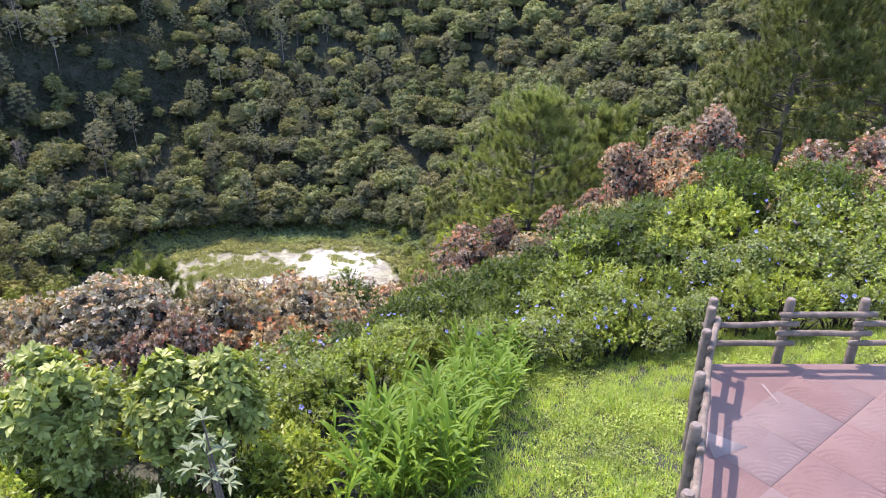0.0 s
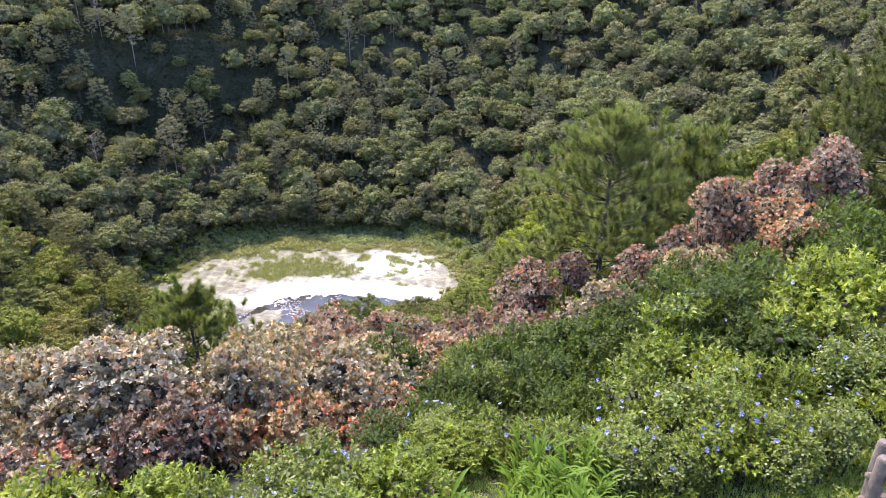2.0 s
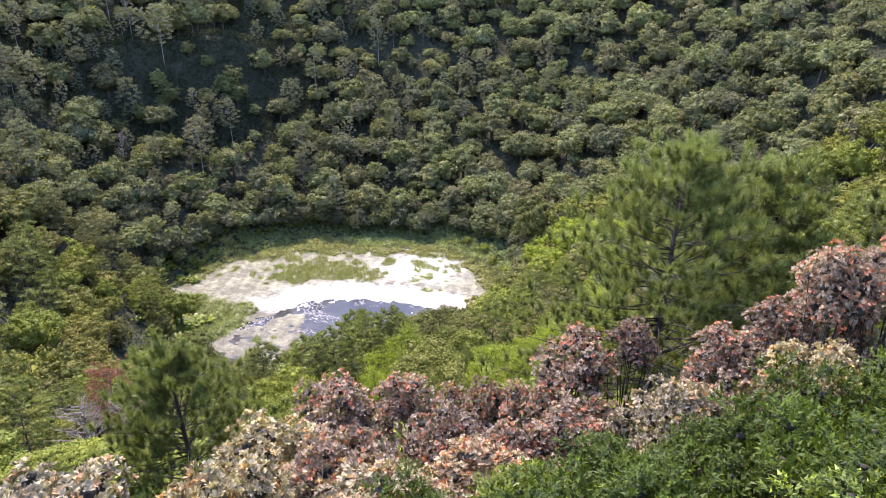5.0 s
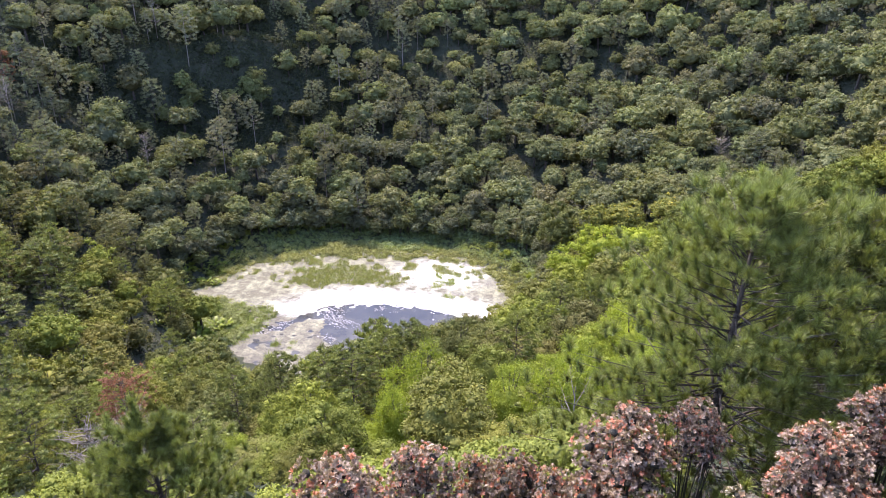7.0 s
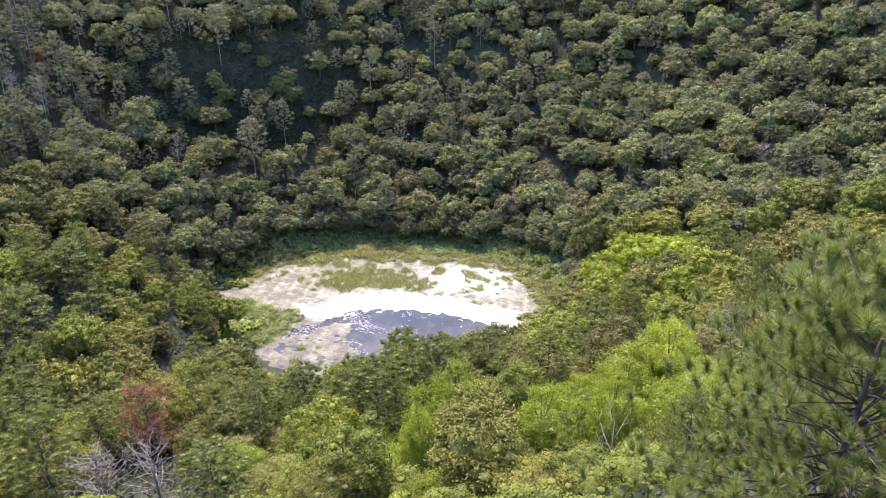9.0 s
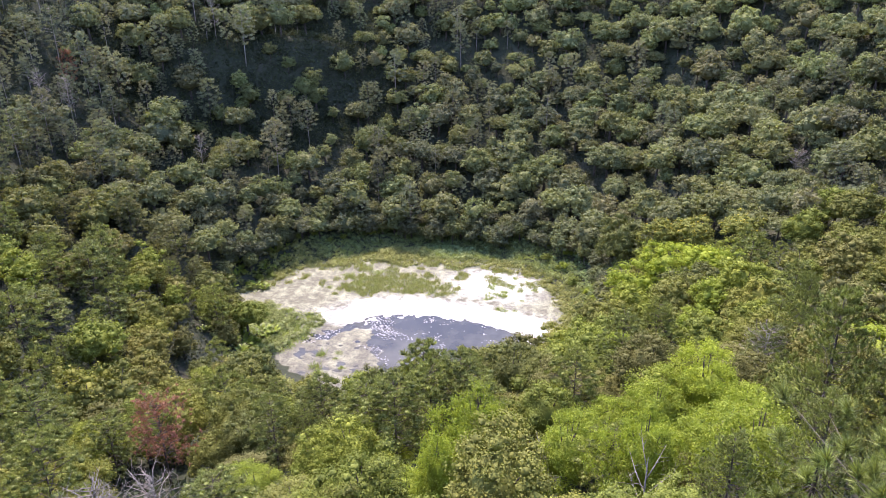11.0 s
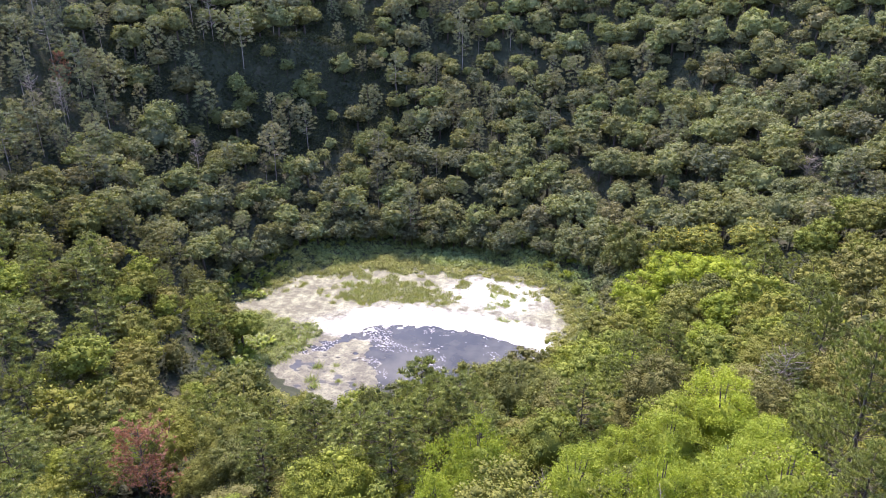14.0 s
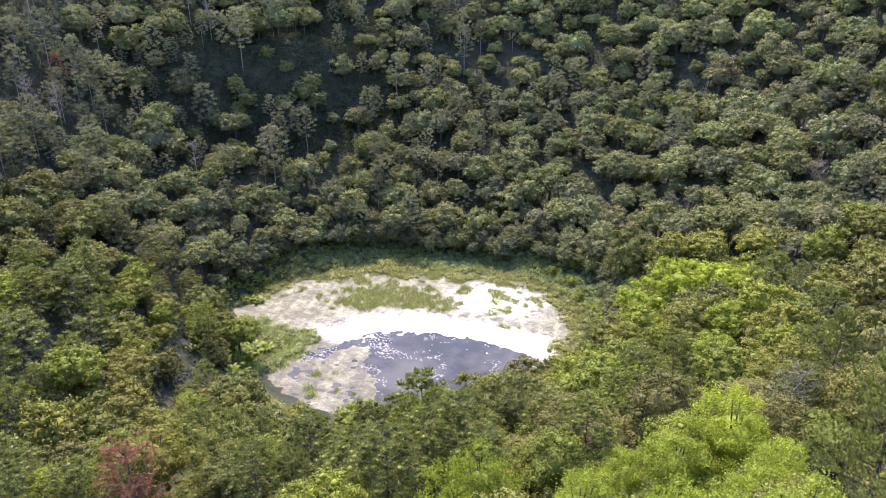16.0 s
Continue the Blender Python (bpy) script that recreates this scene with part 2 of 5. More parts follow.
def tube(points, radii, sides=6):
    """A tapered tube along points, closed at its ends."""
    pts = np.asarray(points, float)
    r = np.asarray(radii, float)
    d = unit(np.gradient(pts, axis=0))
    ref = np.where(np.abs(d[:, 2:3]) > 0.9, [[1.0, 0, 0]], [[0, 0, 1.0]])
    a = unit(np.cross(d, ref))
    b = np.cross(d, a)
    ang = np.linspace(0, 2 * np.pi, sides, endpoint=False)
    V = (pts[:, None] + r[:, None, None] * (a[:, None] * np.cos(ang)[None, :, None] + b[:, None] * np.sin(ang)[None, :, None])).reshape(-1, 3)
    k = np.arange(sides)
    rows = np.arange(len(pts) - 1)[:, None] * sides
    F = np.stack([rows + k, rows + (k + 1) % sides, rows + sides + (k + 1) % sides, rows + sides + k], axis=-1).reshape(-1, 4)
    V = np.concatenate([V, pts[[0, -1]]])
    n = len(pts) * sides
    caps = np.concatenate([np.stack([np.full(sides, n), (k + 1) % sides, k], 1), np.stack([np.full(sides, n + 1), n - sides + k, n - sides + (k + 1) % sides], 1)])
    return V, [F, caps]


def blob(rng, centre, radius, flat=1.0, level=1):
    """A lumpy closed filler for a clump: leaf-coloured, but near-black painted shade in shrubs."""
    bm = bmesh.new()
    bmesh.ops.create_icosphere(bm, subdivisions=level, radius=1.0)
    V = np.array([v.co[:] for v in bm.verts])
    F = np.array([[v.index for v in f.verts] for f in bm.faces])
    bm.free()
    V = V * (1 + rng.uniform(-0.22, 0.15, (len(V), 1))) * radius * [1, 1, flat] + centre
    return V, [F]


def on_sphere(rng, n, low=-0.4):
    z = rng.uniform(low, 1, n)
    a = rng.uniform(0, 2 * np.pi, n)
    s = np.sqrt(1 - z * z)
    return np.stack([s * np.cos(a), s * np.sin(a), z], 1)


# ---- the lie of the land ----
CX, CY = -47.0, 160.0
PROFILE_R = [0, 37, 50, 70, 90, 109, 130, 144, 148, 152, 155, 157, 158.6, 160, 161.3, 163, 175, 230, 600, 3000]
PROFILE_Z = [-78.7, -78.5, -71, -61, -50.5, -39, -20.5, -9, -5.5, -2.6, -1.1, -0.3, 0.08, 0.46, 0.72, 0.82, 0.82, -4, -40, -60]
LAKE_Z = -78.3


def smooth_noise(x, y, scale, seed=0.0):
    """Gentle waves in the plan, about -1 to 1."""
    u, v = np.asarray(x) / scale + seed, np.asarray(y) / scale - seed
    return (np.sin(u * 1.7 + np.sin(v * 1.3 + seed)) + np.sin(v * 2.1 + 1.7 * np.sin(u * 0.9)) + np.sin((u + v) * 1.1 + 2.0 * np.sin(u * 0.6 - v * 0.8))) / 3


def ground(x, y):
    x, y = np.asarray(x, float), np.asarray(y, float)
    r = np.hypot(x - CX, y - CY)
    r = r - 9 * np.exp(-((x + 91) / 11) ** 2 - ((y - 158) / 15) ** 2)          # the flat reaches a little farther west
    z = np.interp(r, PROFILE_R, PROFILE_Z)
    w = np.clip((r - 44) / 20, 0, 1) * np.clip((142 - r) / 25, 0, 1)
    z = z + w * (1.6 * smooth_noise(x, y, 14) - 4.0 * np.exp(-((x + 58) / 24) ** 2) * (y < 125))
    ang = np.degrees(np.arctan2(x - CX, y - CY))
    swell = 4.0 * np.exp(-((ang - 143) / 22) ** 2) + 4.5 * np.exp(-((ang + 131) / 14) ** 2) + 3.0 * np.exp(-((ang - 108) / 14) ** 2)
    z = z + swell * np.interp(r, [42, 58, 92, 110], [0, 1, 1, 0])
    steep = np.exp(-np.abs((ang + 44 + 5 * smooth_noise(x, y, 20, 4)) / 20.0) ** 2.6) * (0.9 + 0.25 * smooth_noise(x, y, 9, 1.5))
    z = z + steep * np.interp(r, [46, 80, 90, 104, 118, 140, 160], [0, -2, 1, 19, 13, 6, 2])
    return z


TERRACE_SIZE, TERRACE_Z = 0.861, 0.88
ON_RIM = Matrix.Translation((0, 0, TERRACE_Z)) @ Matrix.Scale(TERRACE_SIZE, 4)


def inside(poly, x, y):
    """Signed distance to a closed outline, positive inside."""
    P = np.asarray(poly, float)
    Q = np.roll(P, -1, axis=0)
    x, y = np.asarray(x, float), np.asarray(y, float)
    best, odd = np.full(x.shape, 1e9), np.zeros(x.shape, bool)
    for (ax, ay), (bx, by) in zip(P, Q):
        t = np.clip(((x - ax) * (bx - ax) + (y - ay) * (by - ay)) / ((bx - ax) ** 2 + (by - ay) ** 2), 0, 1)
        best = np.minimum(best, np.hypot(x - ax - t * (bx - ax), y - ay - t * (by - ay)))
        odd ^= ((ay > y) != (by > y)) & (x < (bx - ax) * (y - ay) / (by - ay + 1e-12) + ax)
    return np.where(odd, best, -best)


WATER = [(-55.8, 153.6), (-46.5, 156.7), (-38, 157.3), (-31, 156.5), (-18.3, 153.3), (-15, 146), (-20, 135), (-32, 122), (-43, 124), (-50, 138.5), (-58, 141.5), (-69, 137.5), (-72, 134), (-66, 143.5), (-61, 147.3)]
FLAT = [(-92, 153.5), (-84, 174), (-68, 182), (-59, 184), (-38, 186), (-24, 185), (-13, 174), (-11, 164), (-14, 150), (-19, 130), (-34, 116), (-52, 115), (-70, 123), (-74, 131), (-67, 143), (-70, 150.5)]
ISLAND = [(-68.5, 163.5), (-66, 174), (-54.3, 177.2), (-41.3, 174.1), (-36.4, 170.9), (-45.3, 167.4), (-53.9, 166.4), (-59.6, 162.6)]


def axis(*runs):
    out = []
    for a, b, step in runs:
        out.append(np.arange(a, b, step))
    return np.concatenate(out)


gx = axis((-3000, -400, 400), (-400, -180, 20), (-180, -95, 4), (-95, -16, 2.5), (-16, 16, 0.6), (16, 120, 4), (120, 400, 20), (400, 3001, 400))
gy = axis((-3000, -300, 400), (-300, -20, 20), (-20, 34, 0.6), (34, 110, 3), (110, 210, 2.5), (210, 320, 4), (320, 600, 20), (600, 3001, 400))
X, Y = np.meshgrid(gx, gy)
Z = ground(X, Y)
ny, nx = X.shape
idx = np.arange(nx * ny).reshape(ny, nx)
quads = np.stack([idx[:-1, :-1], idx[:-1, 1:], idx[1:, 1:], idx[1:, :-1]], -1).reshape(-1, 4)
tagged(new("ground", mesh_data("ground", np.stack([X, Y, Z], -1).reshape(-1, 3), [quads], SOIL, True)), "dark leaf-littered soil of a steep wooded crater", "ground", kind="structure")

# the pale flat of the lake, raised a little above the water where it has dried
mx, my = np.arange(-97, -8, 0.4), np.arange(112, 190, 0.4)
X, Y = np.meshgrid(mx, my)
dw, df = inside(WATER, X, Y), inside(FLAT, X, Y)
flakes = smooth_noise(X, Y, 0.9, 3.1) + 0.8 * smooth_noise(X, Y, 0.42, 1.7) + 0.5 * smooth_noise(X, Y, 2.6, 0.4)
west = np.clip((-34 - X) / 22, 0, 1)
Z = LAKE_Z + np.clip(-dw * 0.05, -0.16, 0.14) + 0.018 * smooth_noise(X, Y, 1.2) + np.where(dw > 0, flakes * (0.04 + 0.1 * west), flakes * 0.03)
shoal = np.clip(inside([(-72, 126), (-68, 137), (-60, 146), (-54, 151), (-51, 141), (-47, 131), (-50, 120), (-62, 121)], X, Y) / 3 + 0.4, 0, 1)          # broken scum over the shallow south-west
Z = np.where(df < -3, LAKE_Z - 1.2, Z * (1 - shoal) + shoal * (LAKE_Z + 0.055 + 0.09 * smooth_noise(X, Y, 3.2, 8.0) + 0.07 * smooth_noise(X, Y, 1.0, 2.4) + 0.06 * smooth_noise(X * 0.5, Y, 0.45, 5.5)))
ny, nx = X.shape
idx = np.arange(nx * ny).reshape(ny, nx)
quads = np.stack([idx[:-1, :-1], idx[:-1, 1:], idx[1:, 1:], idx[1:, :-1]], -1).reshape(-1, 4)
keep = (df > -3)
quads = quads[(keep[:-1, :-1] & keep[1:, 1:]).ravel()]
used, inv = np.unique(quads, return_inverse=True)
belt = np.exp(-(np.maximum(-dw - 1.5, 0) / 5.5) ** 2) * np.clip((Y - 147) / 6, 0, 1)          # fresh white crust along the north shore
belt = np.maximum(belt, 0.75 * np.exp(-(((X + 30) / 9) ** 2 + ((Y - 176) / 7) ** 2)))
patch = 0.5 * smooth_noise(X, Y, 3.1, 0.7) + 0.55 * smooth_noise(X, Y, 1.1, 2.2) + 0.45 * smooth_noise(X, Y, 0.55, 4.0)
cream = np.clip(0.45 - 0.12 * np.clip((-58 - X) / 8, 0, 1) - 0.14 * np.clip((150 - Y) / 8, 0, 1) + patch * 0.85 - 0.25 * np.clip((Y - 178) / 6, 0, 1), 0, 1)[..., None]
white = np.clip(belt * 1.35 + patch * 0.35 * (belt > 0.1), 0, 1)[..., None]
pinkish = np.clip((154 - Y) / 8, 0, 1)[..., None]
brown = np.array([0.062, 0.06, 0.031]) * (1 - pinkish) + np.array([0.058, 0.055, 0.033]) * pinkish
pale = np.array([0.17, 0.172, 0.1]) * (1 - pinkish) + np.array([0.15, 0.15, 0.09]) * pinkish
mud = brown * (1 - cream) + pale * cream
mud_col = np.concatenate([mud * (1 - white) + np.array([0.44, 0.445, 0.405]) * white, np.ones_like(white)], -1).reshape(-1, 4)
tagged(new("mudflat", mesh_data("mudflat", np.stack([X, Y, Z], -1).reshape(-1, 3)[used], [inv.reshape(-1, 4)], MUD, True, mud_col[used])), "pale dried sediment and scum round the pond", "mudflat", kind="structure")
# scum drifting on the water
srng = np.random.default_rng(17)
sx, sy = srng.uniform(-68, -16, 11000), srng.uniform(124, 157, 11000)
drift = smooth_noise(sx, sy, 3.4, 1.1) + 0.6 * smooth_noise(sx, sy, 1.2, 6.0) + 0.028 * (-34 - sx)
sel = (inside(WATER, sx, sy) > 0.3) & (drift + srng.normal(0, 0.25, 11000) > 0.74)
sx, sy = sx[sel], sy[sel]
sa = np.linspace(0, 2 * np.pi, 6, endpoint=False)
sr = srng.uniform(0.03, 0.16, len(sx))[:, None] * srng.uniform(0.6, 1.3, (len(sx), 6))
SV = np.stack([sx[:, None] + 1.5 * sr * np.cos(sa), sy[:, None] + sr * np.sin(sa), np.full(sr.shape, LAKE_Z + 0.03)], -1).reshape(-1, 3)
si = np.arange(len(sx))[:, None] * 6
tagged(new("floating_scum", mesh_data("floating_scum", SV, [np.concatenate([si + [0, 1, 2, 3], si + [0, 3, 4, 5]])], SCUM)), "pale flakes of scum drifting on dark water", "scum", kind="stuff")
WV = np.array([(x, y, LAKE_Z) for x, y in FLAT])
tagged(new("water", mesh_data("water", WV, [np.arange(len(FLAT))[None, ::-1]], water_mat)), "still dark pond water with floating pale scum", "water", kind="structure")


# ---- trees: builders give (wood, crown) ----
def dome_dirs(rng, n, low):
    """Directions spread evenly over a dome, a little uneven."""
    k = np.arange(n) + 0.5
    z = 1 - (1 - low) * k / n
    a = k * 2.39996 + rng.uniform(0, 6.28)
    q = np.sqrt(np.maximum(0, 1 - z * z))
    return unit(np.stack([q * np.cos(a), q * np.sin(a), z], 1) + rng.normal(0, 0.13, (n, 3)))


def leaf_ball(rng, c, rc, per, size, squash, loose, under, fluff=0.2):
    """A clump of leaves lying like shingles on a lumpy ball, over a closed leaf-coloured core."""
    n = on_sphere(rng, per, under)
    P = c + n * rc * rng.uniform(1 - fluff, 1 + fluff * 0.8, (per, 1)) * [1, 1, squash]
    N = unit(n * [1, 1, 1 / squash] + [0, 0, 0.25] + rng.normal(0, loose, n.shape))
    D = unit(np.cross(N, rng.normal(0, 1, n.shape)) + n * 0.35)
    L = size * rng.uniform(0.65, 1.35, per)
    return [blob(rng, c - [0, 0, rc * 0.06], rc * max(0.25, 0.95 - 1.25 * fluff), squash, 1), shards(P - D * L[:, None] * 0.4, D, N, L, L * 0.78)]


def broadleaf(seed, height, radius, clumps=60, per=100, size=0.2, depth=0.8, lump=(0.17, 0.3), squash=0.8, loose=0.45, low=-0.65, under=-0.6, limbs=5, fluff=0.25):
    """A closed, uneven dome of leaf clumps on forked limbs: a few big boughs, each of several clumps."""
    rng = np.random.default_rng(seed)
    top = height - radius * depth
    bend = rng.normal(0, 0.25, 2)
    heart = np.array([bend[0], bend[1], top])
    wood = [tube([(0, 0, -0.8), (bend[0] * 0.3, bend[1] * 0.3, top * 0.45), (bend[0], bend[1], top)], [radius * 0.075, radius * 0.055, radius * 0.03], 6)]
    boughs = dome_dirs(rng, 11, -0.4)
    swell = rng.uniform(-0.24, 0.2, 11)
    oval = 1 + rng.uniform(-0.16, 0.16)
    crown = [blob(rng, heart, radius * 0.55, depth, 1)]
    for k, d in enumerate(dome_dirs(rng, clumps, low)):
        near = boughs @ d
        b = int(np.argmax(near))
        reach = 0.86 + swell[b] - 0.9 * (1 - near[b]) + rng.uniform(-0.1, 0.13)
        rc = radius * rng.uniform(*lump)
        c = heart + d * [radius * oval, radius / oval, radius * depth] * reach - d * rc * 0.6
        if k < limbs:
            wood.append(tube([(bend[0] * 0.5, bend[1] * 0.5, top * 0.6), (c + heart) / 2 - [0, 0, radius * 0.15], c], [radius * 0.035, radius * 0.022, 0.01], 4))
        crown += leaf_ball(rng, c, rc, per, size, squash, loose, under, fluff)
    return join(wood), join(crown)


def soft_pine(seed, height, radius, clumps=70, needles=70, length=0.45, width=0.06, crown_from=0.35, lump=(0.13, 0.2), boughs=8):
    """A pine seen from far: a rounded, ragged crown of needle tufts in boughs about a straight trunk."""
    rng = np.random.default_rng(seed)
    lean = rng.normal(0, 0.015, 2) * height
    zz = np.linspace(-0.8, height * 0.97, 6)
    r0 = 0.007 * height + 0.03
    wood, crown = [tube(np.stack([lean[0] * zz / height, lean[1] * zz / height, zz], 1), np.linspace(r0, 0.03, 6), 6)], []
    for k in range(clumps):
        f = (k + 0.5) / clumps
        z = height * (crown_from + (0.97 - crown_from) * f ** 0.85)
        u = (z / height - crown_from) / (1 - crown_from)
        reach = radius * (0.35 + 0.65 * math.sin(math.pi * min(1.0, 0.18 + 0.82 * u))) * (1.0 if u < 0.75 else 0.95)
        a = k * 2.39996 + rng.normal(0, 0.35)
        d = reach * rng.uniform(0.45, 1.05)
        rc = radius * rng.uniform(*lump) * (1.1 - 0.3 * u)
        c = np.array([lean[0] * z / height + d * math.cos(a), lean[1] * z / height + d * math.sin(a), z + d * 0.25 - rc * 0.5])
        if k % 3 == 0:
            wood.append(tube([(lean[0] * z / height, lean[1] * z / height, z - d * 0.1), c], [0.012 * height * 0.3, 0.012], 3))
        n = on_sphere(rng, needles, -0.3)
        P = c + n * rc * rng.uniform(0.25, 0.9, (needles, 1)) * [1, 1, 0.7]
        D = unit(n + [0, 0, 0.55] + rng.normal(0, 0.25, n.shape))
        N = unit(n + rng.normal(0, 0.5, n.shape))
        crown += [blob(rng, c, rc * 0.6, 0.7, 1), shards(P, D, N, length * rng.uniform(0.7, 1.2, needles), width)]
    return join(wood), join(crown)


def pine(seed, height, spread, whorls=11, per=7, tufts=3, needles=9, length=0.7, width=0.09, crown_from=0.25, droop=0.05, sides=7, limbs=True, brush=0.0, fan=0.46):
    rng = np.random.default_rng(seed)
    lean = rng.normal(0, 0.02, 2) * height
    zz = np.linspace(-0.8, height, 7)
    spine = np.stack([lean[0] * (zz / height) ** 2, lean[1] * (zz / height) ** 2, zz], 1)
    r0 = 0.016 * height + 0.03
    wood, crown = [tube(spine, np.linspace(r0, 0.025, 7), sides)], []
    for w in range(whorls):
        f = w / (whorls - 1)
        z = height * (crown_from + (0.98 - crown_from) * f)
        reach = spread * (1 - 0.78 * f ** 1.7)
        for b in range(per):
            a = rng.uniform(0, 2 * math.pi)
            ln = reach * rng.uniform(0.55, 1.15)
            up = ln * (0.12 + 0.5 * f - droop) + rng.normal(0, 0.12)
            c0 = np.array([lean[0] * (z / height) ** 2, lean[1] * (z / height) ** 2, z + rng.normal(0, 0.15)])
            end = c0 + [ln * math.cos(a), ln * math.sin(a), up]
            mid = (c0 + end) / 2 - [0, 0, 0.06 * ln]
            if limbs:
                wood.append(tube([c0, mid, end], [0.006 * ln + 0.008, 0.004 * ln + 0.004, 0.004], 3))
            for t in range(tufts):
                u = 1 - t / (tufts + 0.6) * 0.8
                p = mid + (end - mid) * (2 * u - 1) if u > 0.5 else c0 + (mid - c0) * 2 * u
                side = np.array([-math.sin(a), math.cos(a), 0]) * rng.normal(0, 0.26) * ln * (1 if t else 0.3)
                p = p + side + [0, 0, rng.uniform(0, 0.12)]
                axis_d = unit(np.array([[math.cos(a) * 0.3, math.sin(a) * 0.3, 0.95]]) + rng.normal(0, 0.16, (1, 3)))
                n = unit(axis_d * (1.0 if brush else 0.9) + rng.normal(0, fan, (needles, 3)))
                back = rng.uniform(-0.1, brush, (needles, 1)) if brush else rng.uniform(-0.45, 0.25, (needles, 1)) * length
                crown.append(shards(p + axis_d * back, n, rng.normal(0, 1, (needles, 3)), length * rng.uniform(0.7, 1.1, needles), width))
    return join(wood), join(crown)


def bare(seed, height, spread, twigs=40):
    rng = np.random.default_rng(seed)
    wood = [tube([(0, 0, -0.6), (0.1, 0.05, height * 0.5), (rng.normal(0, 0.3), rng.normal(0, 0.3), height)], [0.13, 0.085, 0.02], 6)]
    twig = []
    for k in range(twigs):
        z = height * rng.uniform(0.3, 0.98)
        a = rng.uniform(0, 2 * math.pi)
        ln = spread * rng.uniform(0.4, 1) * (0.45 + 0.6 * math.sin(math.pi * z / height))
        p = np.array([0.1, 0.05, z])
        q = p + [ln * math.cos(a), ln * math.sin(a), ln * rng.uniform(0.2, 0.9)]
        m = (p + q) / 2 + rng.normal(0, 0.12, 3)
        wood.append(tube([p, m, q], [0.04, 0.028, 0.008], 4))
        for s in range(5):
            e = m + (q - m) * rng.uniform(0, 1)
            twig.append(tube([e, e + rng.normal(0, 0.25, 3) * ln * 0.7 + [0, 0, 0.2]], [0.016, 0.005], 3))
    return join(wood), join(twig)


def as_thing(name, label, category, group, wood, crown, wood_mat, crown_mat, crown_name="crown", wood_name="trunk"):
    top = tagged(new(name), label, category, group)
    part(wood_name, wood, wood_mat, top, smooth=True)
    part(crown_name, crown, crown_mat, top)
    return top


def place(x, y, size=1.0, turn=0.0, lift=0.0, tall=1.0):
    return Matrix.Translation((x, y, float(ground(x, y)) + lift)) @ Matrix.Rotation(turn, 4, "Z") @ Matrix.Diagonal((size, size, size * tall, 1))


rnd = random.Random(5)
FOREST = {}


def species(key, name, label, category, made, wood_mat, leaf_key):
    FOREST.setdefault(key, []).append((name, label, category, made, wood_mat, LEAVES[leaf_key]))


NEAR_TREES = [("olive", "canopy_tree", "broad rounded canopy tree with dull olive-green foliage", "tree", "olive"), ("green", "canopy_tree", "broad leafy canopy tree with mid-green foliage", "tree", "green"),
              ("dark", "canopy_tree", "dense dark green canopy tree on the crater slope", "tree", "dark"), ("brown", "canopy_tree", "canopy tree with dull brownish olive foliage", "tree", "brownish"),
              ("lime", "lime_green_tree", "bright yellow-green feathery broadleaf tree in fresh leaf", "tree", "lime"), ("yellow", "flowering_tree", "olive canopy tree dotted with yellow blossom", "flowering tree", "yellow")]
for q, (key, name, label, category, mat) in enumerate(NEAR_TREES):
    for s in range(4 if key in ("olive", "green") else 3):
        form = broadleaf(10 + 10 * q + s, 9.5, 4.2, 130, 120, 0.155, 1.05 + 0.08 * s, (0.09, 0.2), 0.85, 0.95, fluff=0.6) if key == "lime" else broadleaf(10 + 10 * q + s, 9.5, 4.3, 96, 135, 0.155, 0.88 + 0.1 * s, (0.12, 0.23), 0.8, 0.48, fluff=0.4)
        species(key, name, label, category, form, BARK, mat)
        form = broadleaf(210 + 10 * q + s, 9.5, 4.4, 64, 62, 0.275, 0.88 + 0.1 * s, (0.12, 0.26), 0.8, 0.42, limbs=3, fluff=0.3)
        species(key + "_mid", name, label, category, form, BARK, mat)
for s in range(3):
    species("pine", "pine_tree", "pine with a rounded crown of soft grey-green needles", "pine tree", soft_pine(50 + s, 12, 3.3, 170, 90, 0.27, 0.042, 0.25, (0.1, 0.16)), BARK, "needle")
    species("tall_pine", "pine_tree", "tall thin pine with a bare trunk and small crown", "pine tree", soft_pine(60 + s, 14.5, 2.8, 90, 80, 0.36, 0.05, 0.4, (0.12, 0.22)), BARK, "needle")
    species("big_pine", "pine_tree", "large pine with dense upright needle tufts on the slope", "pine tree", pine(270 + s, 15, 4.6, 16, 11, 5, 90, 0.3, 0.028, 0.2, 0.05, 7, True, 0.14, 0.53), BARK, "near_needle")
    species("pine_mid", "pine_tree", "pine with a rounded crown of soft grey-green needles", "pine tree", soft_pine(250 + s, 12, 3.3, 84, 44, 0.46, 0.1, 0.22, (0.12, 0.22)), BARK, "needle")
    species("tall_pine_mid", "pine_tree", "tall thin pine with a bare trunk and small crown", "pine tree", soft_pine(260 + s, 14.5, 3.0, 60, 40, 0.5, 0.1, 0.36, (0.12, 0.26)), BARK, "needle")

made_things = {}


def plant(key, k, x, y, size, turn, lift=0.0, tall=1.0):
    k %= len(FOREST[key])
    name, label, category, (wood, crown), wm, lm = FOREST[key][k]
    if (key, k) not in made_things:
        ob = as_thing(name, label, category, "trees of the crater slope", wood, crown, wm, lm)
        ob.matrix_basis = place(x, y, size, turn, lift, tall)
        made_things[key, k] = ob
    else:
        first = made_things[key, k]
        copy_thing(first, place(x, y, size, turn, lift, tall) @ Matrix.Diagonal((1 / first.scale[0], 1 / first.scale[1], 1 / first.scale[2], 1)))


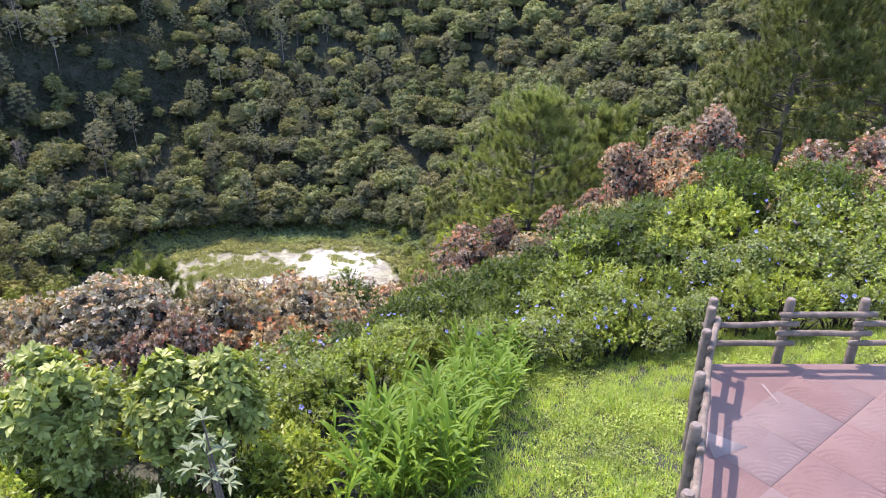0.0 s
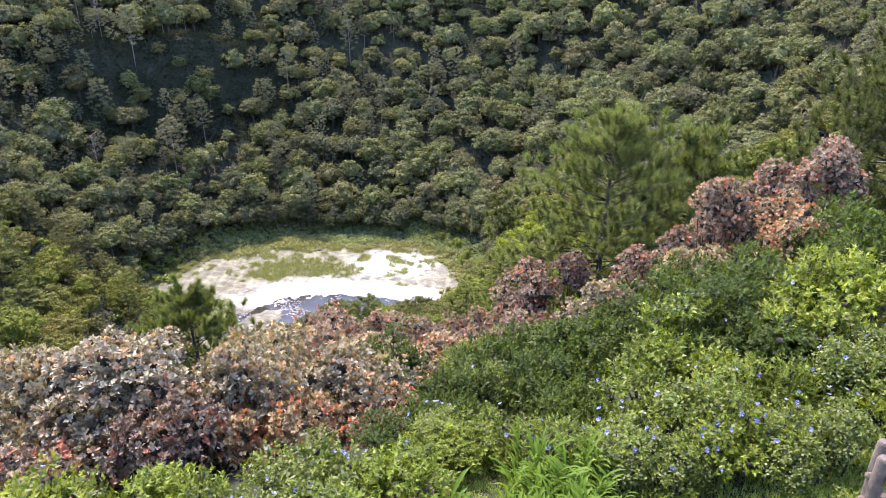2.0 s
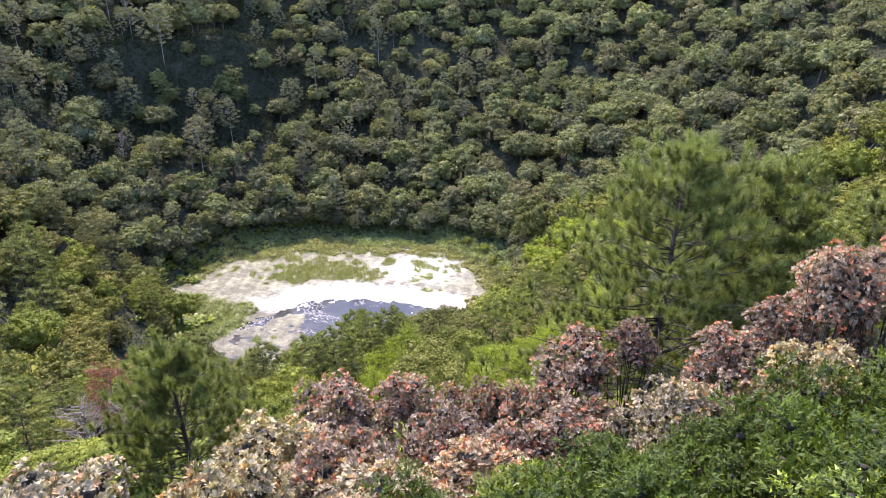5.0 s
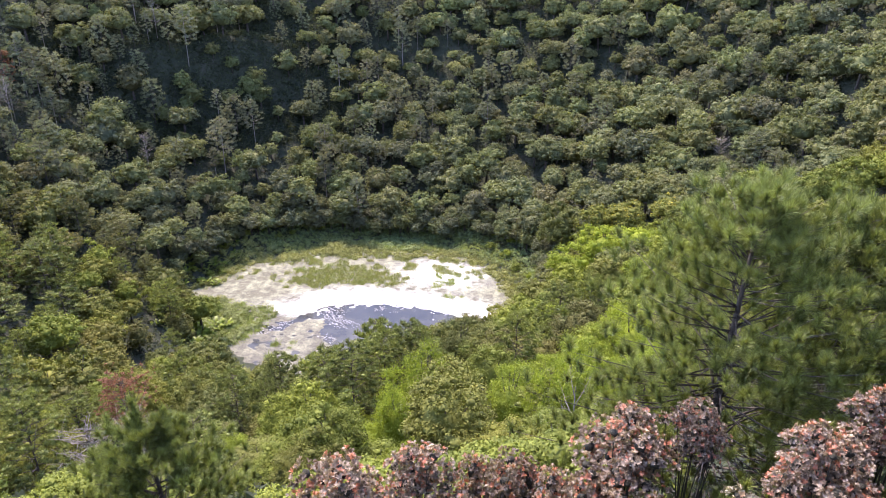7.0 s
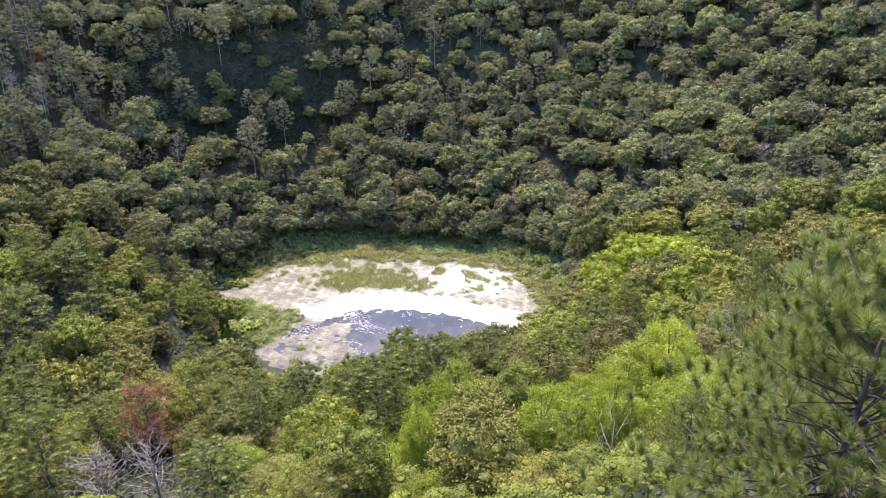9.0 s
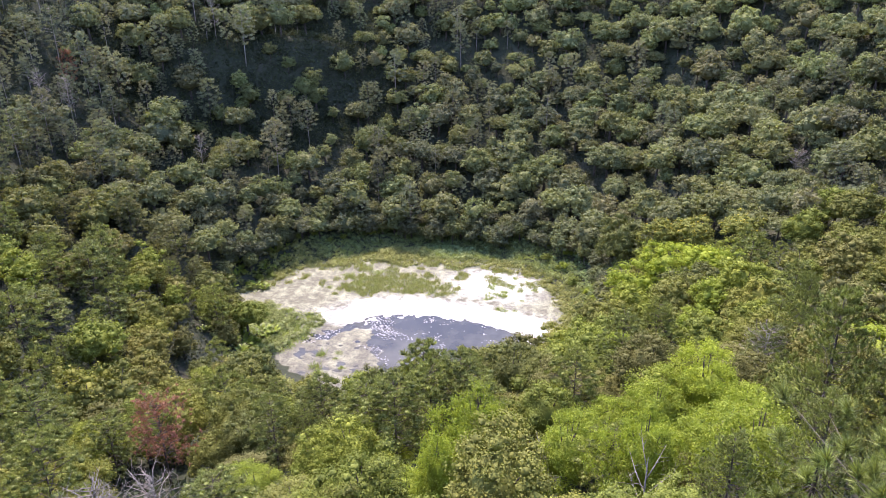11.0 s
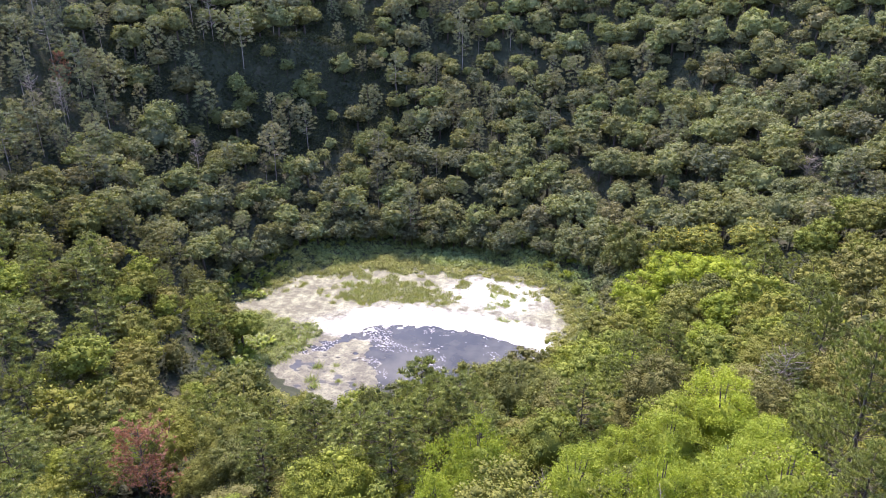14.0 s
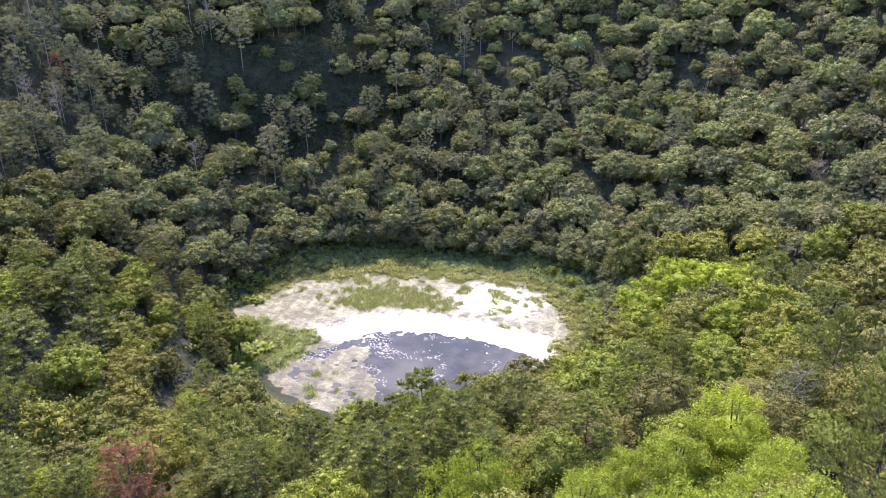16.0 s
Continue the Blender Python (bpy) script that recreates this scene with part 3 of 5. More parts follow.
DEAD_AT = [(-49.5, 69.2), (1.4, 53.7), (-6.4, 67.3), (-30.0, 40.8), (-28.6, 44.0), (-152.8, 169.8), (-148.7, 174.4), (-131.9, 224.4), (40.5, 194.5), (-119.4, 188.0), (-157.7, 186.6)]
# trees that stand out on the near slope: kind, x, y, height of the top, width of the crown against the usual
STANDING = [
    ("lime", -23.6, 76.5, -45.5, 0.6), ("lime", -12.4, 66.5, -30.6, 0.95), ("lime", -14.5, 61.5, -31.5, 0.7), ("lime", -4.3, 67.2, -32.8, 0.95), ("lime", 1.9, 60.5, -25.6, 0.8),
    ("lime", 4.0, 75.5, -32.5, 1.0), ("lime", 8.4, 79.5, -31.5, 1.1), ("lime", 11.6, 74.5, -32.0, 0.9), ("lime", 9.6, 69.5, -29.5, 0.85),
    ("lime", 13.2, 121.0, -49.5, 1.0), ("lime", 16.6, 131.0, -47.5, 1.15), ("lime", 3.6, 152.0, -56.0, 1.3), ("lime", 10.4, 157.0, -53.5, 1.45), ("lime", 17.5, 155.0, -51.5, 1.3), ("lime", 23.0, 150.0, -50.0, 1.1),
    ("lime", -4.5, 130.0, -67.5, 0.8), ("lime", -8.0, 123.0, -67.5, 0.7), ("lime", 1.0, 138.0, -63.5, 0.9), ("lime", -34.0, 62.5, -41.0, 0.75),
    ("pine", -21.3, 85.0, -40.0, 0.85), ("pine", -18.4, 91.0, -43.2, 0.9), ("tall_pine", -24.5, 86.5, -42.0, 0.8), ("pine", -38.0, 74.2, -41.8, 0.95), ("pine", -31.8, 80.0, -46.5, 0.9), ("pine", -35.5, 77.5, -45.0, 0.75),
    ("pine", 0.7, 95.0, -36.8, 1.0), ("pine", -4.3, 80.5, -34.0, 1.0), ("pine", 5.2, 102.0, -38.5, 0.9), ("big_pine", 20.3, 95.0, -30.0, 0.86), ("big_pine", 15.5, 67.5, -18.6, 1.08), ("big_pine", 19.5, 62.0, -15.5, 1.08), ("big_pine", 6.5, 53.5, -22.0, 0.68), ("big_pine", 12.5, 57.0, -20.5, 0.79),
    ("pine", -66.9, 69.7, -44.0, 1.1), ("pine", -54.8, 67.3, -42.2, 0.95), ("pine", -61.0, 63.5, -41.0, 1.0), ("pine", -25.0, 45.0, -24.4, 0.8), ("pine", -88.0, 107.0, -52.0, 1.2), ("pine", -95.0, 112.0, -45.0, 1.4), ("pine", -91.0, 96.0, -46.0, 1.3),
    ("dark", -31.9, 92.5, -48.5, 0.85), ("dark", -13.7, 100.5, -47.0, 1.05), ("brown", -10.4, 85.5, -44.8, 1.05), ("brown", -6.5, 92.0, -43.0, 1.0), ("dark", -9.0, 96.5, -45.5, 1.0), ("brown", -1.5, 88.0, -41.5, 1.0),
    ("yellow", 17.2, 172.0, -52.0, 1.4), ("yellow", 10.2, 174.3, -54.0, 1.2), ("yellow", 26.0, 168.0, -49.0, 1.2), ("dark", -0.3, 175.8, -55.0, 1.4),
    ("olive", -3.4, 48.0, -24.6, 0.75), ("green", 0.4, 49.0, -24.6, 0.7), ("lime", -10.5, 54.0, -31.4, 0.7), ("green", -14.5, 53.5, -32.4, 0.8), ("olive", -19.0, 50.0, -29.0, 0.75), ("green", -22.5, 55.0, -34.0, 0.85), ("olive", -6.8, 50.5, -27.2, 0.75),
    ("green", 3.2, 49.0, -23.6, 0.7), ("lime", -17.5, 62.0, -37.5, 0.75), ("olive", -28.5, 60.0, -40.0, 0.9), ("brown", -36.0, 64.0, -43.5, 0.95),
    ("olive", -47.1, 80.6, -47.5, 1.1), ("green", -42.9, 86.0, -51.5, 1.1), ("olive", -55.2, 80.8, -48.0, 1.15), ("green", 18.5, 84.5, -35.5, 1.05), ("brown", 14.0, 96.0, -40.0, 1.1), ("green", 25.7, 129.9, -46.0, 1.4), ("olive", 19.0, 108.0, -41.5, 1.2),
]
spots = [(x, y, 3.4) for x, y in DEAD_AT] + [(x - (x + 3) * q / math.hypot(x + 3, y - 22), y - (y - 22) * q / math.hypot(x + 3, y - 22), 5.2 if x < -40 else 4.2) for x, y in DEAD_AT[:5] for q in ((5, 10, 15, 20, 25, 30) if x < -40 else (5, 10))]
for n, (key, x, y, top, wide) in enumerate(STANDING):
    tall = (top - float(ground(x, y))) / {"pine": 12.0, "tall_pine": 14.5, "big_pine": 15.0}.get(key, 9.5)
    mid = "_mid" if math.hypot(x + 3, y - 20) > 92 and key != "big_pine" else ""
    plant(key + mid, n, x, y, wide, rnd.uniform(0, 6.28), tall=min(2.0, max(0.45, tall)) / wide)
    spots.append((x, y, 3.4 * wide))

def marsh_edge(bearing):
    """How far from the middle of the crater floor the wood begins."""
    return float(np.interp(bearing, [-180, -130, -100, -80, -50, -20, 0, 20, 40, 60, 90, 120, 180], [41, 41, 44, 46, 43, 38.5, 37.5, 39, 43.5, 45, 44, 42, 41]))


# the rest of the wood: near trees one by one, the far ones as one wood
far_list = []
spots.append((-9.3, 60.5, 4.2))          # open ground before the grey bush
step = 6.1
for i in range(-31, 24):
    for j in range(0, 52):
        x = i * step + (step / 2 if j % 2 else 0) + rnd.uniform(-2.1, 2.1)
        y = 22 + j * step * 0.88 + rnd.uniform(-2.1, 2.1)
        r = math.hypot(x - CX, y - CY)
        bearing = math.degrees(math.atan2(x + 2, y - 8))
        dist = math.hypot(x + 3, y - 20)
        key_r, size_r, k_r, turn = rnd.random(), rnd.random(), rnd.randrange(6), rnd.uniform(0, 6.28)
        if r > 150 or bearing < -54 or bearing > 42 or y < 44 or (x > -22 and y < 49):
            continue
        edge = marsh_edge(math.degrees(math.atan2(x - CX, y - CY))) + (2 if y > 140 else -2)
        if y < 126 and x < -36 and r < 53:
            continue
        if (x + 4) ** 2 + (y - 24) ** 2 + (float(ground(x, y)) + 3.5) ** 2 < 43 ** 2:          # a clear hollow below the rim
            continue
        if r < edge or float(inside(FLAT, x, y)) > -4:
            continue
        if any((x - sx) ** 2 + (y - sy) ** 2 < sr * sr for sx, sy, sr in spots):
            continue
        ang = math.degrees(math.atan2(x - CX, y - CY))          # 0: away from the camera, positive to the right
        gully = -68 < ang < -22 and 62 < r < 112
        if gully and key_r < 0.36:
            continue
        near_slope = y < 110 and x > -45
        right = ang > 20 and not near_slope
        if near_slope:
            key = "lime" if key_r < 0.1 and x > -26 else "pine" if key_r < 0.24 else "green" if key_r < 0.52 else "olive" if key_r < 0.74 else "brown" if key_r < 0.9 else "dark"
        elif right:
            key = "olive" if key_r < 0.4 else "brown" if key_r < 0.55 else "green" if key_r < 0.86 else "dark" if key_r < 0.93 else "pine"
        elif ang < -66 and r > 92:
            key = "tall_pine" if key_r < 0.55 else "pine" if key_r < 0.75 else "olive" if key_r < 0.9 else "dark"
        elif ang < -60:
            key = "olive" if key_r < 0.3 else "green" if key_r < 0.5 else "pine" if key_r < 0.72 else "brown" if key_r < 0.88 else "dark"
        else:
            key = "dark" if key_r < 0.14 else "olive" if key_r < 0.42 else "green" if key_r < 0.7 else "brown" if key_r < 0.76 else "tall_pine" if key_r < 0.88 else "pine"
        size = 0.6 + 0.68 * size_r ** 1.5
        if dist < 150:
            plant(key + ("" if dist < 80 else "_mid"), k_r, x, y, size, turn)
        else:
            far_list.append((key, k_r, x, y, size, turn))

for k in range(150):          # the wood's edge round the marsh
    a = radians(-146 + 264 * (k % 75) / 74 + rnd.uniform(-1.5, 1.5))
    r = marsh_edge(math.degrees(a)) + (1.5 if k < 75 else 5) + rnd.uniform(-1, 1)
    x, y = CX + r * math.sin(a), CY + r * math.cos(a)
    if float(inside(FLAT, x, y)) < -4.5 and (y > 138 or x < -72):
        far_list.append((("dark", "green", "olive", "dark")[k % 4], k, x, y, rnd.uniform(0.42, 0.8), rnd.uniform(0, 6.28)))

# bluer and greyer than the near leaves: distance haze put into the colours
FAR_HAZED_COLOUR = {"olive": (0.137, 0.148, 0.069), "green": (0.138, 0.15, 0.062), "lime": (0.19, 0.22, 0.06), "dark": (0.108, 0.116, 0.066), "brown": (0.135, 0.135, 0.069), "yellow": (0.16, 0.155, 0.055), "pine": (0.14, 0.146, 0.092), "tall_pine": (0.142, 0.148, 0.096)}
FAR_FORM = {"round": [broadleaf(100 + s, 9.8, 4.7, 44, 30, 0.46, 0.85 + 0.05 * s, (0.13, 0.29), 0.8, 0.55, -0.5, -0.5, 1, 0.3) for s in range(8)],
            "pine": [soft_pine(120 + s, 13, 3.4, 50, 26, 0.62, 0.17, 0.22, (0.14, 0.27)) for s in range(3)], "tall_pine": [soft_pine(130 + s, 15.5, 3.2, 42, 26, 0.62, 0.17, 0.36, (0.14, 0.3)) for s in range(3)]}
woods, pale_woods, crowns, tints = [], [], [], []
for key, k, x, y, size, turn in far_list:
    form = FAR_FORM.get(key, FAR_FORM["round"])
    (wv, wf), (cv, cf) = form[k % len(form)]
    c, s = math.cos(turn), math.sin(turn)
    m = np.array([[c, s, 0], [-s, c, 0], [0, 0, 1]]) * size
    at = [x, y, float(ground(x, y))]
    (pale_woods if key == "tall_pine" else woods).append((wv @ m + at, wf))
    crowns.append((cv @ m + at, cf))
    v = rnd.uniform(0.76, 1.2)
    warm = rnd.uniform(0.93, 1.07)
    base = FAR_HAZED_COLOUR[key] if x > -75 or y > 150 else tuple(q * f for q, f in zip(FAR_HAZED_COLOUR[key], (0.86, 0.84, 0.66)))          # browner wood on the west wall
    tints.append(np.tile([base[0] * v * warm, base[1] * v, base[2] * v, 1.0], (len(cv), 1)))
V, F = join(crowns)
far_woods = tagged(new("far_woods"), "dense mixed woodland covering the far crater wall", "woodland", kind="stuff")
part("canopy", mesh_data("canopy", V, F, WOOD_LEAF, False, np.concatenate(tints)), WOOD_LEAF, far_woods)
V, F = join(woods)
part("trunks", mesh_data("trunks", V, F, BARK, True), BARK, far_woods)
V, F = join(pale_woods)
part("pale_trunks", mesh_data("pale_trunks", V, F, PALE_BARK, True), PALE_BARK, far_woods)

# low growth between the trees
rng = np.random.default_rng(3)
n = 40000
r, a = np.sqrt(rng.uniform(42 ** 2, 150 ** 2, n)), rng.uniform(-np.pi, np.pi, n)
x, y = CX + r * np.sin(a), CY + r * np.cos(a)
brg = np.degrees(np.arctan2(x + 2, y - 8))
ok = (y > 24) & (brg > -54) & (brg < 42) & (inside(FLAT, x, y) < -3)
gr, ga = rng.uniform(78, 128, 9000), np.radians(rng.uniform(-72, -18, 9000))
x, y = np.concatenate([x[ok], CX + gr * np.sin(ga)]), np.concatenate([y[ok], CY + gr * np.cos(ga)])
x, y = np.repeat(x, 5), np.repeat(y, 5)
x, y = x + rng.normal(0, 0.45, len(x)), y + rng.normal(0, 0.45, len(x))
P = np.stack([x, y, ground(x, y) + rng.uniform(-0.1, 1.6, len(x))], 1)
N = unit(rng.normal(0, 0.7, P.shape) + [0, 0, 0.8])
D = np.cross(N, rng.normal(0, 1, P.shape))
V, F = shards(P, D, N, rng.uniform(0.4, 0.9, len(P)), rng.uniform(0.3, 0.6, len(P)))
shade = rng.uniform(0.55, 1.3, len(P))
tint = np.repeat(np.stack([0.05 * shade, 0.06 * shade, 0.034 * shade, np.ones(len(P))], 1), 3, axis=0)
tagged(new("undergrowth", mesh_data("undergrowth", V, F, WOOD_LEAF, False, tint)), "tangled green undergrowth between the slope's trees", "undergrowth", kind="stuff")


# ---- reeds and tufts round the pond ----
def blades(rng, P, height, width, n, spread=0.35, lean=0.35):
    """Upright grass blades, n from each foot."""
    Q = np.repeat(P, n, axis=0) + np.concatenate([rng.normal(0, spread, (len(P) * n, 2)), np.zeros((len(P) * n, 1))], 1)
    D = unit(np.concatenate([rng.normal(0, lean, (len(Q), 2)), np.ones((len(Q), 1))], 1))
    N = rng.normal(0, 1, Q.shape)
    return shards(Q, D, N, height * rng.uniform(0.5, 1.2, len(Q)), width)


n = 34000
x, y = rng.uniform(-100, 0, n), rng.uniform(112, 212, n)
df = inside(FLAT, x, y)
r = np.hypot(x - CX, y - CY)
ring = (df < 1.5 + 1.5 * smooth_noise(x, y, 4)) & (r < 45)
far_green = ring & ((smooth_noise(x, y, 9, 2.0) + 0.25 * (-df - 8) > 0) | ((x < -64) & (y < 153)))
for name, sel, key, label, h in (("reed_bed", ring & ~far_green, "reed", "yellowish reeds and grasses at the flat's edge", 0.7), ("marsh_plants", far_green, "reed_green", "lush green marsh plants ringing the dried flat", 0.85)):
    P = np.stack([x[sel], y[sel], np.maximum(ground(x[sel], y[sel]), LAKE_Z - 0.1)], 1)
    tagged(new(name, mesh_data(name, *blades(rng, P, h * np.repeat(0.45 + 0.75 * np.clip(0.5 + smooth_noise(P[:, 0], P[:, 1], 1.6, 3.3), 0, 1.4), 10), 0.2, 10, 0.5, 0.7), LEAVES[key])), label, "reeds", kind="stuff")
mounds, mound_tint = [], []
mx_, my_ = rng.uniform(-98, 0, 9000), rng.uniform(112, 208, 9000)
m_df, m_r = inside(FLAT, mx_, my_), np.hypot(mx_ - CX, my_ - CY)
m_lush = smooth_noise(mx_, my_, 9, 2.0) + 0.25 * (-m_df - 8)
m_size = rng.uniform(0.6, 1.45, 9000) * (0.75 + 0.35 * smooth_noise(mx_, my_, 5, 3.0))
m_ok = (m_df < 0.5 + 2.5 * smooth_noise(mx_, my_, 4)) & (m_r < 49) & (rng.random(9000) < 0.7 + 0.5 * smooth_noise(mx_, my_, 3, 7.7) + 0.5 * ((mx_ < -64) & (my_ < 157)))
for x, y, lush, q in zip(mx_[m_ok], my_[m_ok], m_lush[m_ok], m_size[m_ok]):
    ball = join(leaf_ball(rng, np.array([x, y, max(float(ground(x, y)), LAKE_Z) + q * 0.35]), q, 60, 0.27, 0.8, 0.5, -0.1, 0.3))
    mounds.append(ball)
    f = rng.uniform(0.75, 1.2)
    grey = np.clip(0.5 + 0.5 * lush, 0, 1) if x > -64 or y > 153 else 0.35
    col = (np.array([0.22, 0.225, 0.08]) * (1 - grey) + np.array([0.165, 0.225, 0.1]) * grey) * f
    mound_tint.append(np.tile([*col, 1.0], (len(ball[0]), 1)))
V, F = join(mounds)
tagged(new("marsh_mounds", mesh_data("marsh_mounds", V, F, WOOD_LEAF, False, np.concatenate(mound_tint))), "mounded green and yellowish marsh plants round the flat", "marsh plants", kind="stuff")
n = 7000
x, y = rng.uniform(-86, -14, n), rng.uniform(156, 187, n)
sel = (inside(ISLAND, x, y) + 2.2 * smooth_noise(x, y, 2.4) + 1.2 * smooth_noise(x, y, 0.9, 3.0) > 0.3) | ((y > 172 + 6 * ((x + 48) / 40) ** 2) & (smooth_noise(x, y, 2.6, 5.0) > 0.34) & (inside(FLAT, x, y) < 9)) | ((x < -56) & (x > -84) & (y > 164) & (smooth_noise(x, y, 2.2, 1.5) + 0.6 * smooth_noise(x, y, 0.8, 2.0) > 0.5))
P = np.stack([x[sel], y[sel], np.full(sel.sum(), LAKE_Z + 0.1)], 1)
tagged(new("marsh_grass", mesh_data("marsh_grass", *blades(rng, P, 0.8, 0.16, 12, 0.4, 0.6), LEAVES["reed"])), "low green marsh grass on the pale flat", "grass", kind="stuff")
tuft_mesh = mesh_data("grass_tuft", *blades(np.random.default_rng(8), np.zeros((1, 3)), 0.9, 0.12, 90, 0.4, 0.5), LEAVES["reed_green"])
trng = random.Random(12)
for k in range(46):
    x, y = (trng.uniform(-31, -19), trng.uniform(163, 182)) if k < 26 else (trng.uniform(-80, -60), trng.uniform(160, 180)) if k < 38 else (trng.uniform(-66, -50), trng.uniform(126, 139))
    ob = tagged(new("grass_tuft", tuft_mesh), "green grass tuft on the pale flat", "grass tuft", "tufts on the flat")
    s = trng.uniform(0.5, 1.5)
    ob.matrix_basis = Matrix.Translation((x, y, LAKE_Z + 0.02)) @ Matrix.Rotation(trng.uniform(0, 6), 4, "Z") @ Matrix.Diagonal((s, s, s, 1))


# ---- rim plants ----
def lumps(rng, radius, height, count, low, size_of=""):
    """Centres and radii of the lumps that make up a shrub's domed crown."""
    out = []
    deep = min(height * 0.7, radius * (1.35 if size_of == "tall" else 1.15 if low < -0.5 else 1.05))
    for k, d in enumerate(on_sphere(rng, count, low)):
        rr = radius * (rng.uniform(0.2, 0.38) if low < -0.5 else rng.uniform(0.15, 0.36))
        u = rng.uniform(0.8 if low < -0.5 else 0.6, 1.1 if low < -0.5 else 1.24) if k % 4 else rng.uniform(0.2, 0.6)
        out.append((np.array([0, 0, height - deep]) + d * [radius - rr, radius - rr, max(0.05, deep - rr * 0.8)] * u, rr))
    return out


def sprigs(rng, d, P, size, out):
    """Leafy shoots standing off a lump."""
    per = 9
    A = np.repeat(unit(d * 0.9 + [0, 0, 0.5] + rng.normal(0, 0.25, d.shape)), per, axis=0)
    u = np.tile(np.linspace(0, 1, per), len(d))[:, None]
    Q = np.repeat(P, per, axis=0) + A * u * size * 1.9
    side = unit(np.cross(A, rng.normal(0, 1, A.shape)))
    D = unit(side * (1.2 - 0.4 * u) + A * (0.3 + 0.5 * u))
    L = size * rng.uniform(0.7, 1.2, len(A))
    out.append(shards(Q, D, A, L, L * 0.55))


def shrub(seed, radius, height, kind, count=12, density=60, size=0.09, broad=0.28):
    """stems (with their dark cores) and foliage of a shrub; kind: rosette, sprig or vine."""
    rng = np.random.default_rng(seed)
    stems, fol, vine = [], [], []
    for c, rr in lumps(rng, radius, height, count, -0.65 if kind == "rosette" else -0.35, "tall" if broad > 0.4 else ""):
        foot = np.array([c[0] * 0.25, c[1] * 0.25, -0.5])
        if kind != "rosette" or rng.random() < 0.3:
            stems.append(tube([foot, (foot + c) / 2 + rng.normal(0, 0.06, 3), c], np.array([0.035, 0.025, 0.01]) * (0.4 if broad > 0.4 else 1), 5))
        # dark core in each lump: the crown's inner shade as colour
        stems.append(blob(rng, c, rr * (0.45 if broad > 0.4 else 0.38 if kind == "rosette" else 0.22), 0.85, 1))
        n = max(8, int(density * 2 * math.pi * rr * rr * 1.1))
        d = on_sphere(rng, n, -0.4 if kind == "rosette" else -0.15)
        P = c + d * rr * np.where(rng.random((n, 1)) < 0.28, rng.uniform(0.35, 0.75, (n, 1)), rng.uniform(0.8, 1.08, (n, 1))) * [1, 1, 0.85]
        ax = unit(d + [0, 0, 0.55] + rng.normal(0, 0.3, d.shape))
        if kind == "rosette":
            per = 10 if broad > 0.4 else 15
            A = np.repeat(ax, per, axis=0)
            Q = np.repeat(P, per, axis=0)
            side = unit(np.cross(A, rng.normal(0, 1, A.shape)))
            D = unit(side * 1.1 + A * rng.uniform(-0.35, 0.9, (len(A), 1))) if broad > 0.4 else unit(side * 0.75 + A * rng.uniform(0.3, 1.7, (len(A), 1)))
            L = size * rng.uniform(0.7, 1.25, len(A))
            vv, (ff,) = kites(Q, D, A, L, L * broad, 0.12, 0.1, 0.66 if broad > 0.41 else 0.76)
            ff = np.where(ff % 4 == 0, ff // (4 * per) * (4 * per), ff)          # one piece from a common foot
            fol.append((vv, [ff]))
        elif kind == "sprig":
            sprigs(rng, d, P, size, fol)
        else:
            sprigs(rng, d, P, 0.078, fol)
            if rng.random() < 0.62:                                  # a vine sprawls over part of the lumps
                per = 5
                A = np.repeat(ax, per, axis=0)
                Q = np.repeat(P + d * 0.13, per, axis=0) + rng.normal(0, size * 1.1, A.shape)
                D = unit(np.cross(A, rng.normal(0, 1, A.shape)) - [0, 0, 0.35])
                N = unit(A + rng.normal(0, 0.35, A.shape))
                L = size * rng.uniform(0.6, 1.2, len(A))
                vine.append(kites(Q, D, N, L, L * 0.72, 0.1, 0.12, 0.36))
    return join(stems), join(fol), join(vine) if vine else None


SHRUBS = {}


